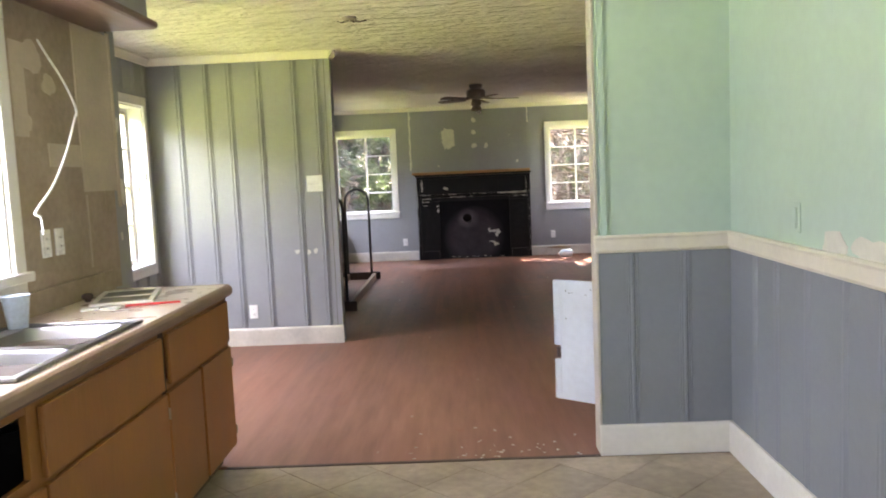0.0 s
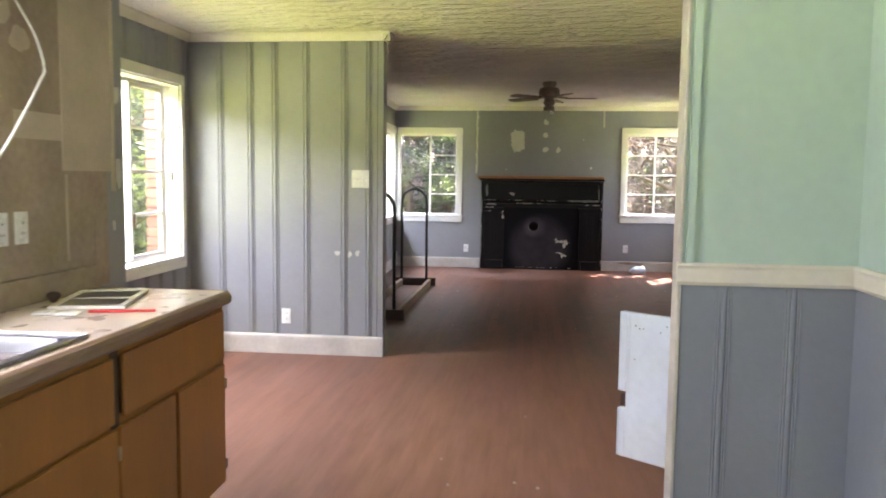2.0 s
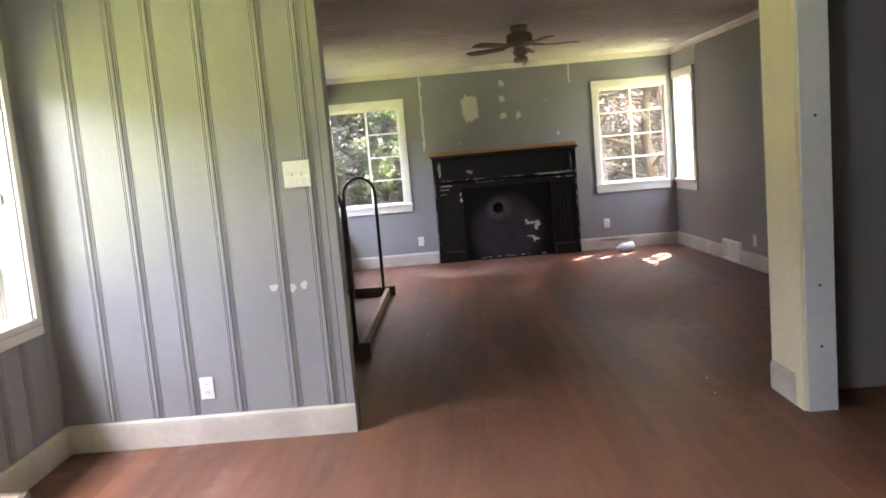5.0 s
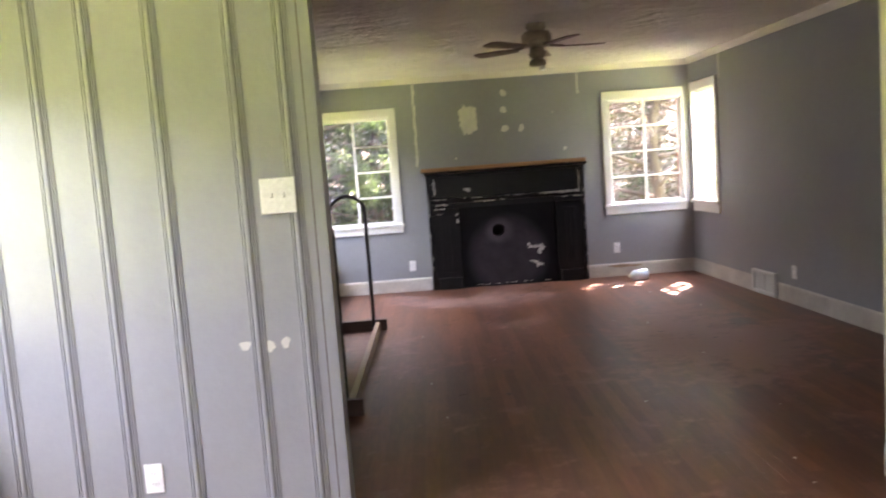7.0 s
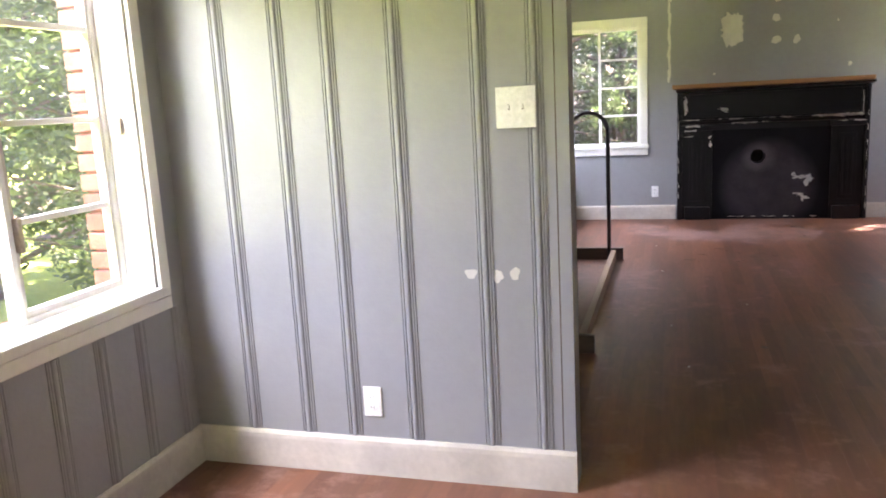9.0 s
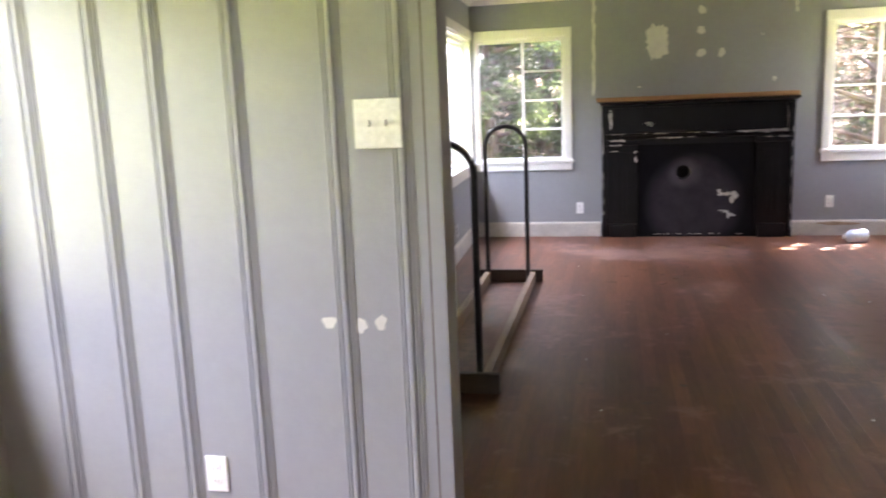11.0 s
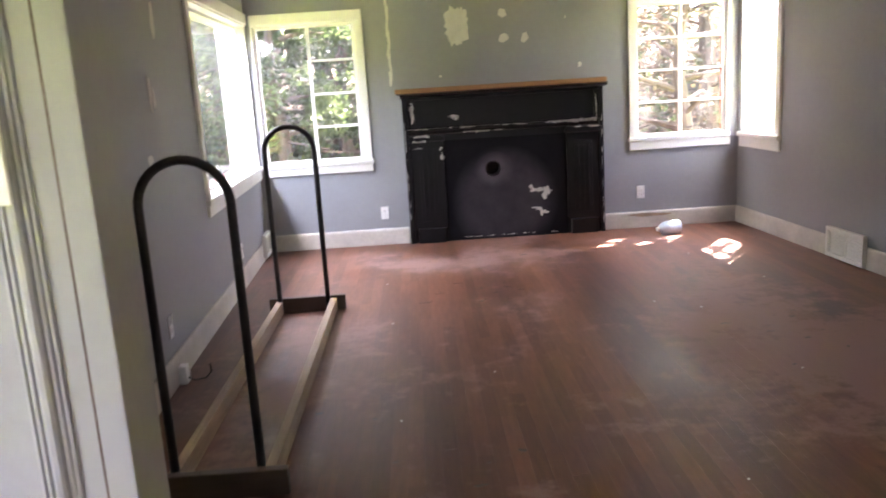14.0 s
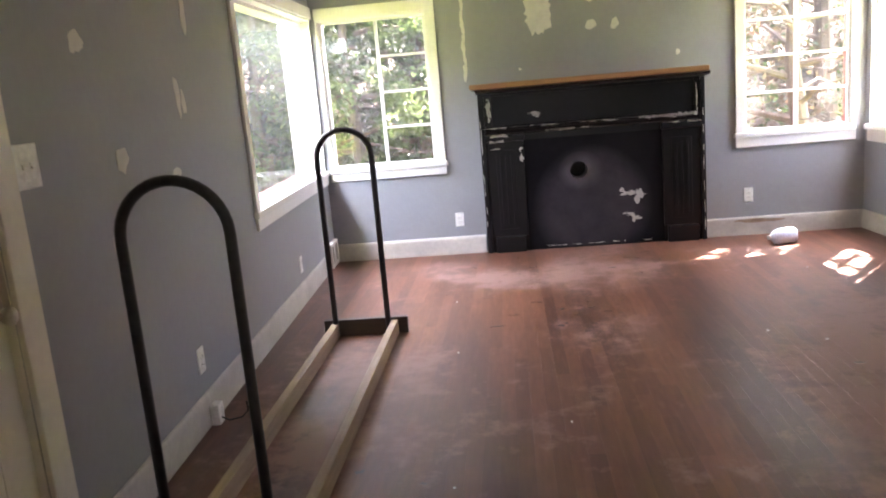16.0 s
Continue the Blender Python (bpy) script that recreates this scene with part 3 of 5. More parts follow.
window("window_1", "x", XK, -1, WIN_SINK, [(1.95, 2.65, 1), (2.65, 3.34, 1)], "white cased metal window over the kitchen sink")
DIN = window("window_2", "x", XD, -1, WIN_DIN, [(4.73, 5.20, 4), (5.20, 6.25, 1), (6.25, 6.745, 4)], "white cased metal casement window with a wide fixed light", casing=0.055, depth=0.155, sash=SKIRT, head=0.075, nose=0.020, horn=0.0, apron=0.085)
ASKEW_L.append(window("window_3", "x", XL, -1, WIN_SIDE_L, [(10.91, 13.02, 1)], "white cased picture window meeting the corner", high=False, reach=0.252, glass=HAZY, nose=0.032, apron=0.11))
window("window_4", "y", YF, 1, WIN_FAR_L, [(-1.545, -1.065, 1), (-1.065, -0.65, 4)], "white cased metal corner window with one barred light", low=False, reach=0.252, glass=HAZY, nose=0.032, apron=0.105)
window("window_5", "y", YF, 1, WIN_FAR_R, [(1.885, 2.305, 4), (2.305, 2.725, 4)], "white cased metal corner window with eight panes", high=False, glass=HAZY, nose=0.032, apron=0.115)
ASKEW_R.append(window("window_6", "x", XR, 1, WIN_SIDE_R, [(12.33, 12.98, 1)], "white cased corner window flooded with sunlight", high=False, depth=0.07, glass=GLARE))
# unseen window, added to light the cross wall from behind
window("window_7", "y", -1.6, -1, (-0.2, 1.2, 0.9, 2.1), [(-0.2, 0.5, 1), (0.5, 1.2, 1)], "white cased window added unseen in the kitchen back wall")
lay = on_wall("x", XD, -1)
part("casement_latch", lay(bmesh.new(), 6.742, 6.757, 0.05, 0.08, 1.33, 1.39, 0.004), BRASS, DIN, "small brass latch")
part("casement_latch", lay(bmesh.new(), 6.27, 6.29, 0.10, 0.125, 0.99, 1.10, 0.004), BRASS, DIN)

# ---- trim ----


def moulding(pts, profile):
    """Runs a profile of (out, down) pairs along level wall points given as (place, inward way)."""
    bm = bmesh.new()
    for (a, b, inward, top) in pts:
        a, b, n = Vector(a), Vector(b), Vector(inward)
        ra = [bm.verts.new((a.x + n.x * o, a.y + n.y * o, top - d)) for o, d in profile]
        rb = [bm.verts.new((b.x + n.x * o, b.y + n.y * o, top - d)) for o, d in profile]
        k = len(profile)
        for i in range(k):
            bm.faces.new((ra[i], ra[(i + 1) % k], rb[(i + 1) % k], rb[i]))
        bm.faces.new(ra), bm.faces.new(rb[::-1])
    return bm


COVE = [(0.0, 0.0), (0.055, 0.0), (0.052, 0.010), (0.036, 0.022), (0.022, 0.040), (0.012, 0.056), (0.0, 0.060)]
BASE = [(0.0, 0.0), (0.010, 0.0), (0.016, 0.012), (0.018, 0.03), (0.018, 0.150), (0.0, 0.150)]
TOP = H - 0.001


def run(name, a, b, inward, top, profile, material, label, category="moulding"):
    ob = setting(name, moulding([(a, b, inward, top)], profile), material, label, category)
    if a[0] == b[0] == XL + 0.001:
        ASKEW_L.append(ob)
    if a[0] == b[0] == XR - 0.001:
        ASKEW_R.append(ob)


for a, b, n in (((XD, YP - 0.001), (XP + 0.05, YP - 0.001), (0, -1)), ((XD + 0.001, 4.45), (XD + 0.001, YP), (1, 0)), ((XP + 0.001, YP - 0.05), (XP + 0.001, 7.06), (1, 0)),
                ((XL, 7.061), (XP, 7.061), (0, 1)), ((XL + 0.001, 7.06), (XL + 0.001, YF), (1, 0)), ((XL, YF - 0.001), (XR, YF - 0.001), (0, -1)),
                ((XR - 0.001, 7.12), (XR - 0.001, YF), (-1, 0)), ((XE + 0.14, 7.121), (XR + 0.2, 7.121), (0, 1)), ((XE - 0.001, 4.2), (XE - 0.001, 7.12), (-1, 0)),
                ((XD, 4.451), (XK, 4.451), (0, 1))):
    run("crown_moulding", (*a, 0), (*b, 0), (*n, 0), TOP, COVE, CREAM, "thin cream crown moulding under the ceiling")
for a, b, n in (((XD, YP - 0.001), (XP + 0.003, YP - 0.001), (0, -1)), ((XD + 0.001, 4.45), (XD + 0.001, YP), (1, 0)),
                ((XL + 0.001, 7.08), (XL + 0.001, 7.46), (1, 0)), ((XL + 0.001, 8.55), (XL + 0.001, YF), (1, 0)), ((XL, YF - 0.001), (-0.28, YF - 0.001), (0, -1)),
                ((1.55, YF - 0.001), (XR, YF - 0.001), (0, -1)), ((XR - 0.001, 7.12), (XR - 0.001, YF), (-1, 0)), ((XE - 0.001, 4.2), (XE - 0.001, 5.77), (-1, 0)),
                ((STUB0 - 0.012, 4.087), (STUB1, 4.087), (0, -1)), ((STUB1 - 0.003, -1.6), (STUB1 - 0.003, 4.087), (-1, 0)), ((XE - 0.001, 6.79), (XE - 0.001, 7.10), (-1, 0))):
    run("baseboard", (*a, 0), (*b, 0), (*n, 0), 0.15, BASE, WHITE if max(a[1], b[1]) < 4.1 else SKIRT, "grimy white painted baseboard", "baseboard")
RAILP = [(0.0, 0.0), (0.018, 0.0), (0.026, 0.010), (0.020, 0.022), (0.020, 0.070), (0.012, 0.084), (0.0, 0.086)]
run("chair_rail", (STUB0 - 0.02, 4.089, 0), (STUB1, 4.089, 0), (0, -1, 0), 1.072, RAILP, CREAM, "cream chair rail over the wainscot", "moulding")
run("chair_rail", (STUB1 - 0.001, -1.6, 0), (STUB1 - 0.001, 4.089, 0), (-1, 0, 0), 1.072, RAILP, CREAM, "cream chair rail with chipped paint", "moulding")
# end board of the cross wall and corner strip
setting("wall_end_board", bx(STUB0 - 0.014, STUB0 - 0.0005, 4.082, 4.206, 0.0, H - 0.002, bevel=0.003), SKIRT, "cream painted end board of the cross wall with chipped edge", "trim")
run("corner_strip", (STUB0 + 0.012, 4.0885, 0), (STUB0 + 0.04, 4.0885, 0), (0, -1, 0), H - 0.01, [(0, 0), (0.01, 0), (0.012, 0.01), (0.012, 1.36), (0, 1.36)], MINT, "mint painted corner strip", "trim")

# bead boards: one shaped moulding, repeated
PROFILE = [(-0.030, 0.0), (-0.029, 0.004), (-0.025, 0.005), (-0.022, 0.001), (-0.019, 0.005), (-0.015, 0.006), (-0.012, 0.001), (-0.009, 0.007), (-0.004, 0.010),
           (0.004, 0.010), (0.009, 0.007), (0.012, 0.001), (0.015, 0.006), (0.019, 0.005), (0.022, 0.001), (0.025, 0.005), (0.029, 0.004), (0.030, 0.0)]


def batten(z0, z1):
    bm = bmesh.new()
    lo = [bm.verts.new((u, -d, z0)) for u, d in PROFILE]
    hi = [bm.verts.new((u, -d, z1)) for u, d in PROFILE]
    for i in range(len(lo) - 1):
        bm.faces.new((lo[i], lo[i + 1], hi[i + 1], hi[i]))
    bm.faces.new(hi)
    bm.faces.new(lo[::-1])
    return bm


def battens(parent, z0, z1, places, depth=1.0, paint=GREY):
    first = part("panel_bead", batten(z0, z1), paint)
    for i, (x, y, turn) in enumerate(places):
        ob = first if i == 0 else new("panel_bead", first.data)
        ob.parent = parent
        ob.matrix_basis = pose(x, y, 0, 0, 0, turn) @ Matrix.Diagonal((1, depth, 1, 1))


battens(partition, 0.151, H - 0.062, [(x, YP, 0) for x in (-1.885, -1.650, -1.457, -1.213, -0.921, -0.731)])
dl = bpy.data.objects["wall_dining_left"]
battens(dl, 0.151, 0.665, [(XD, y, 90) for y in (4.85, 5.08, 5.30, 5.55, 5.78, 6.00, 6.22, 6.43, 6.64, 6.86)])
battens(dl, 2.13, H - 0.062, [(XD, y, 90) for y in (4.85, 5.08, 5.30, 5.55, 5.78, 6.00, 6.22, 6.43, 6.64, 6.86)])
battens(bpy.data.objects["wall_dining_right"], 0.151, H - 0.062, [(XE, y, -90) for y in (5.62, 5.42, 5.18, 4.95, 4.70, 4.45)], 0.6, POST)
battens(bpy.data.objects["wall_stub_lower"], 0.151, 0.985, [(1.215, 4.088, 0), (1.465, 4.088, 0)], 0.5, WAINSCOT)
battens(bpy.data.objects["wall_kitchen_right_lower"], 0.151, 0.985, [(STUB1 - 0.002, y, -90) for y in (3.78, 3.55, 3.27, 2.98, 2.74, 2.45, 2.2, 1.9)], 0.4, WAINSCOT)
setting("partition_edge_board", bx(XP - 0.042, XP + 0.001, YP - 0.006, YP - 0.0005, 0.151, H - 0.062, bevel=0.002), GREY, "grey edge board at the partition's end", "trim")
# solid dark strip stands in for the shade in the groove
setting("edge_gap", bx(XP - 0.0465, XP - 0.0425, YP - 0.0035, YP - 0.0005, 0.151, H - 0.062), BROWN, "dark strip for the shaded gap beside the partition's edge board", "trim")

# doorway casing on the dining room's right wall
lay = on_wall("x", XE, 1)
dc = thing("doorway_casing", "cream painted casing of the hall doorway", "door casing", kind="structure")
part("casing_side", lay(bmesh.new(), 6.70, 6.79, -0.018, 0.0, 0, 2.04, 0.004), POST, dc)
part("casing_side", lay(bmesh.new(), 5.77, 5.86, -0.018, 0.0, 0, 2.04, 0.004), POST, dc)
part("casing_head", lay(bmesh.new(), 5.77, 6.79, -0.020, 0.0, 2.04, 2.13, 0.004), POST, dc)
part("jamb", lay(bmesh.new(), 6.688, 6.70, 0.0, 0.14, 0, 2.04), COOL, dc)
for z in (0.32, 0.62, 1.42):
    part("screw_hole", rod(bmesh.new(), (XE + 0.07, 6.687, z), (XE + 0.07, 6.690, z), 0.007), DARK, dc)

# living room front door
lay = on_wall("x", XL, -1)
dr = thing("door_1", "closed cream painted front door with worn edges", "door", kind="structure")
ASKEW_L.append(dr)
part("leaf", lay(bmesh.new(), 7.57, 8.432, 0.02, 0.065, 0.008, 2.04, 0.004), CREAM, dr)
for z0, z1 in ((0.22, 0.95), (1.12, 1.90)):
    part("panel", lay(bmesh.new(), 7.72, 8.28, 0.012, 0.021, z0, z1, 0.008), CREAM, dr)
part("casing_side", lay(bmesh.new(), 8.44, 8.55, -0.02, 0.0, 0, 2.05, 0.004), CREAM, dr)
part("casing_side", lay(bmesh.new(), 7.46, 7.56, -0.02, 0.0, 0, 2.05, 0.004), CREAM, dr)
part("casing_head", lay(bmesh.new(), 7.46, 8.55, -0.022, 0.0, 2.05, 2.15, 0.004), CREAM, dr)
part("jamb", lay(bmesh.new(), 8.433, 8.44, 0.0, 0.12, 0, 2.05), CREAM, dr)
knob = part("door_knob", lathe(bmesh.new(), [(0.028, 0.0), (0.028, 0.006), (0.011, 0.01), (0.011, 0.03), (0.022, 0.036), (0.027, 0.05), (0.022, 0.062), (0.004, 0.066)], at=(XL - 0.02, 8.375, 0.905), axis="X"), CHROME, dr, "worn metal door knob", True)
part("deadbolt", lathe(bmesh.new(), [(0.028, 0.0), (0.028, 0.008), (0.02, 0.014), (0.006, 0.015), (0.006, 0.03), (0.002, 0.031)], at=(XL - 0.02, 8.365, 1.10), axis="X"), CHROME, dr, "round deadbolt", True)


# ---- fireplace ----
def fireplace():
    f = thing("fireplace_mantel", "chipped black painted fireplace surround with a boarded opening", "fireplace")
    X0, X1, Y = -0.265, 1.545, YF - 0.002
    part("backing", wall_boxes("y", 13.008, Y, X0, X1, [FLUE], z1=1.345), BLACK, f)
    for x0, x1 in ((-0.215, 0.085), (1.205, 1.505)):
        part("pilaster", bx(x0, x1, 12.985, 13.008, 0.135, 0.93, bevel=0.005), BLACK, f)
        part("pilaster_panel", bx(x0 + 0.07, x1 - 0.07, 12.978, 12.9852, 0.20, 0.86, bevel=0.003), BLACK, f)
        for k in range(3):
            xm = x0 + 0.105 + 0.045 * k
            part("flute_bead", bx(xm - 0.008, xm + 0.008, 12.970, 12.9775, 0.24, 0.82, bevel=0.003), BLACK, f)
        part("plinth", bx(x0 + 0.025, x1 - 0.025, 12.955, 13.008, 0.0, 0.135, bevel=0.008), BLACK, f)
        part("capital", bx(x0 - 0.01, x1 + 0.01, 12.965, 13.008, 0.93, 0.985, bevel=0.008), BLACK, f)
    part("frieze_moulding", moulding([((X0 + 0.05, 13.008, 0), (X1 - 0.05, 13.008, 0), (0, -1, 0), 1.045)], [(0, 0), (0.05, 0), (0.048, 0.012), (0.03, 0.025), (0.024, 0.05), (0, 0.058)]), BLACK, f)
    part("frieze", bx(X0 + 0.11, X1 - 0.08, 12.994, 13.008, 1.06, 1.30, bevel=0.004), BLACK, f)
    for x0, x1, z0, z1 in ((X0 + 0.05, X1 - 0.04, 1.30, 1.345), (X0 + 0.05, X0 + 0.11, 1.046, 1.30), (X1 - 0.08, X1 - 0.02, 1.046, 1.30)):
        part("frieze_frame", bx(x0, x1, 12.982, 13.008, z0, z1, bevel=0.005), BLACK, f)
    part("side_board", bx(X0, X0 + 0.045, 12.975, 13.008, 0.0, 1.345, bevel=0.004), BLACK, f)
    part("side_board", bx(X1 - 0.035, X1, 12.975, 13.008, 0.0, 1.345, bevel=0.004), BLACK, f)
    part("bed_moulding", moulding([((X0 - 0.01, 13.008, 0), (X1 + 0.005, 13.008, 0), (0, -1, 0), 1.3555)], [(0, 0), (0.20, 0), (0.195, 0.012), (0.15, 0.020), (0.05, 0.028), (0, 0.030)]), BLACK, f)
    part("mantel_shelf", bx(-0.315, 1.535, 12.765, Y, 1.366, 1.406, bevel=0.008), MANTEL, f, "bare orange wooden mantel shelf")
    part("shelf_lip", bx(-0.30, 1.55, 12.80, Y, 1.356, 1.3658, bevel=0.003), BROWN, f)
    # board over the firebox, with a round flue hole
    cx, cz, r, n = 0.527, 0.648, 0.072, 32
    x0, x1, z0, z1 = 0.085, 1.205, 0.012, 0.93
    bm = bmesh.new()
    ring, rect, deep = [], [], []
    for k in range(n):
        a = k * math.tau / n
        c, s = math.cos(a), math.sin(a)
        e = min((x1 - cx) / c if c > 1e-6 else 9, (x0 - cx) / c if c < -1e-6 else 9, (z1 - cz) / s if s > 1e-6 else 9, (z0 - cz) / s if s < -1e-6 else 9)
        ring.append(bm.verts.new((cx + r * c, 12.998, cz + r * s)))
        deep.append(bm.verts.new((cx + r * c, 13.20, cz + r * s)))
        rect.append(bm.verts.new((cx + e * c, 12.998, cz + e * s)))
    for k in range(n):
        j = (k + 1) % n
        bm.faces.new((ring[k], ring[j], rect[j], rect[k]))
        bm.faces.new((deep[k], deep[j], ring[j], ring[k]))
    for qx, qz in ((x0, z0), (x1, z0), (x0, z1), (x1, z1)):
        v = bm.verts.new((qx, 12.998, qz))
        near = sorted(rect, key=lambda q: (q.co - v.co).length)[:6]
        side_a = min((q for q in near if abs(q.co.x - qx) < 1e-5), key=lambda q: abs(q.co.z - qz), default=None)
        side_b = min((q for q in near if abs(q.co.z - qz) < 1e-5), key=lambda q: abs(q.co.x - qx), default=None)
        if side_a and side_b and side_a is not side_b:
            bm.faces.new((v, side_a, side_b))
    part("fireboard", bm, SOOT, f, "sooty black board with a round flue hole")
    part("flue_back", bx(0.30, 0.76, 13.19, 13.20, 0.42, 0.88), DARK, f)
    # flaked paint: thin slivers along the mouldings, a few chips
    r2 = random.Random(3)
    flakes = bmesh.new()
    for xa, za, xb, zb, y, cnt, wide in ((-0.188, 1.28, -0.178, 1.08, 12.981, 16, 0.009), (-0.19, 0.935, -0.09, 0.93, 12.964, 7, 0.006), (-0.19, 0.875, -0.10, 0.87, 12.984, 5, 0.004), (0.22, 1.00, 0.50, 1.01, 12.984, 16, 0.009), (0.19, 1.15, 0.24, 1.12, 12.993, 6, 0.008), (1.06, 1.035, 1.47, 1.038, 12.957, 22, 0.008), (-0.20, 1.043, 0.05, 1.040, 12.957, 8, 0.004), (-0.16, 0.98, -0.05, 0.975, 12.964, 8, 0.006),
                                         (0.18, 1.15, 0.22, 1.11, 12.993, 5, 0.006), (0.10, 1.043, 0.95, 1.040, 12.957, 13, 0.0035), (0.30, 1.00, 0.62, 1.005, 12.984, 14, 0.006),
                                         (1.02, 1.04, 1.25, 1.042, 12.957, 9, 0.004), (1.20, 1.043, 1.47, 1.040, 12.957, 20, 0.006), (1.25, 0.983, 1.48, 0.980, 12.964, 9, 0.004),
                                         (-0.17, 1.335, 0.55, 1.335, 12.981, 16, 0.0035), (0.75, 1.335, 1.45, 1.335, 12.981, 14, 0.0035), (0.06, 0.86, 0.075, 0.76, 12.983, 4, 0.008),
                                         (-0.255, 1.20, -0.252, 0.2, 12.974, 16, 0.0025), (1.525, 1.15, 1.53, 0.1, 12.974, 14, 0.0025), (1.48, 1.28, 1.485, 1.06, 12.981, 8, 0.004),
                                         (0.86, 0.45, 1.03, 0.41, 12.997, 11, 0.010), (0.90, 0.26, 1.0, 0.22, 12.997, 6, 0.009), (0.10, 0.03, 1.1, 0.03, 12.996, 12, 0.003)):
        up = abs(zb - za) > abs(xb - xa)
        for _ in range(cnt):
            f1 = r2.random()
            ln, th = r2.uniform(0.008, 0.040), wide * r2.uniform(0.5, 1.5)
            blob(flakes, xa + (xb - xa) * f1 + r2.gauss(0, wide * 0.6), za + (zb - za) * f1 + r2.gauss(0, wide * 0.6), th if up else ln, ln if up else th, r2, lambda u, v, d: (u, y - d, v), n=9, lump=0.7)
    tagged(part("flaked_paint", flakes, PLASTER, f), "flaked pale chips in the black paint", kind="stuff")
    for cxx, czz, rx, rz in ((1.005, 0.40, 0.034, 0.055), (0.955, 0.225, 0.016, 0.035), (0.985, 0.215, 0.030, 0.014), (0.91, 0.425, 0.045, 0.012)):
        part("bare_patch", blob(bmesh.new(), cxx, czz, rx, rz, r2, lambda u, v, d: (u, 12.997 - d, v), n=26, lump=0.55), PLASTER, f, "bare pale patch in the black paint")


fireplace()


# ---- wall scars ----
def scar(name, label, wall, spots, parent_name):
    bm = bmesh.new()
    for u, v, ru, rv in spots:
        blob(bm, u, v, ru, rv, rng, wall, lump=0.28)
    return tagged(part(name, bm, PLASTER, bpy.data.objects[parent_name]), label)


def squarish(u, v, ru, rv, wall):
    bm = bmesh.new()
    top, low = [], []
    for k in range(40):
        a = k * math.tau / 40
        q = (abs(math.cos(a)) ** 5 + abs(math.sin(a)) ** 5) ** -0.2 * rng.uniform(0.80, 1.12)
        top.append(bm.verts.new(wall(u + ru * q * math.cos(a), v + rv * q * math.sin(a), 0.0018)))
        low.append(bm.verts.new(wall(u + ru * q * math.cos(a), v + rv * q * math.sin(a), -0.001)))
    bm.faces.new(top)
    for k in range(40):
        bm.faces.new((top[k], low[k], low[(k + 1) % 40], top[(k + 1) % 40]))
    return bm


far = lambda u, v, d: (u, YF - d, v)
left = lambda u, v, d: (XL + d, u, v)
front = lambda u, v, d: (u, YP - d, v)
kit = lambda u, v, d: (STUB1 - d, u, v)
ret = lambda u, v, d: (XK + d, u, v)
tagged(part("spackle_patch", squarish(0.27, 1.93, 0.105, 0.17, far), PLASTER, bpy.data.objects["wall_far"]), "large cream spackle patch")
for u, v, ru, rv in ((0.683, 2.204, 0.035, 0.04), (0.677, 2.013, 0.04, 0.035), (0.682, 1.80, 0.04, 0.042), (0.871, 1.793, 0.03, 0.045), (0.10, 1.50, 0.012, 0.012), (1.36, 1.53, 0.02, 0.02), (-0.35, 1.62, 0.006, 0.02), (1.24, 1.95, 0.006, 0.01)):
    scar("spackle_patch", "small cream spackle spot", far, [(u, v, ru, rv)], "wall_far")
scar("plaster_scar", "long ragged plaster scar beside the mantel", far, [(-0.345 + 0.006 * math.sin(k * 1.7), 2.34 - k * 0.062, 0.012 + 0.006 * (k % 3 == 1), 0.042) for k in range(15)], "wall_far")
scar("plaster_scar", "faint plaster scar over the mantel", far, [(1.535 + 0.004 * math.sin(k * 2.1), 2.36 - k * 0.05, 0.010, 0.03) for k in range(5)], "wall_far")
for u, v, ru, rv in ((10.11, 1.835, 0.035, 0.09), (9.90, 1.47, 0.03, 0.08), (9.96, 1.44, 0.022, 0.06), (9.056, 1.66, 0.045, 0.04), (9.258, 1.246, 0.045, 0.05), (9.766, 1.134, 0.05, 0.03), (9.12, 0.957, 0.03, 0.06)):
    scar("spackle_patch", "cream spackle spot", left, [(u, v, ru, rv)], "wall_living_left")
for u, v in ((-0.974, 0.789), (-0.876, 0.781), (-0.817, 0.790)):
    scar("spackle_patch", "white spackle dab", front, [(u, v, 0.019, 0.020)], "wall_partition")
for u, v, ru, rv in ((3.06, 1.10, 0.08, 0.055), (2.82, 1.10, 0.11, 0.045), (3.0, 2.28, 0.03, 0.06)):
    scar("chipped_plaster", "bare chipped plaster", kit, [(u, v, ru, rv)], "wall_kitchen_right")
scar("plaster_scar", "plaster scar above the corner window", lambda u, v, d: (XR - d, u, v), [(12.19 + 0.01 * math.sin(k), 2.35 - 0.06 * k, 0.018, 0.05) for k in range(4)], "wall_right")
for u, v, ru, rv in ((4.40, 1.72, 0.022, 0.04), (4.405, 1.38, 0.025, 0.07), (4.36, 1.15, 0.012, 0.02)):
    scar("spackle_patch", "white paint smear", ret, [(u, v, ru, rv)], "wall_kitchen_return")


edge = lambda u, v, d: (STUB0 - 0.014 - d, u, v)
bm = bmesh.new()
for v, rv in ((2.28, 0.03), (2.10, 0.02), (2.02, 0.015), (1.62, 0.02), (1.55, 0.012), (1.20, 0.02)):
    blob(bm, 4.095 + rng.uniform(-0.004, 0.02), v, 0.008, rv, rng, edge)
tagged(part("chipped_paint", bm, PLASTER, bpy.data.objects["wall_end_board"]), "chipped paint on the edge", kind="stuff")
bm = blob(bmesh.new(), 1.98, 0.118, 0.20, 0.016, rng, lambda u, v, d: (u, YF - 0.0195 - d, v))
part("water_stain", bm, RAIL, bpy.data.objects["wall_far"], "brown water stain on the baseboard")
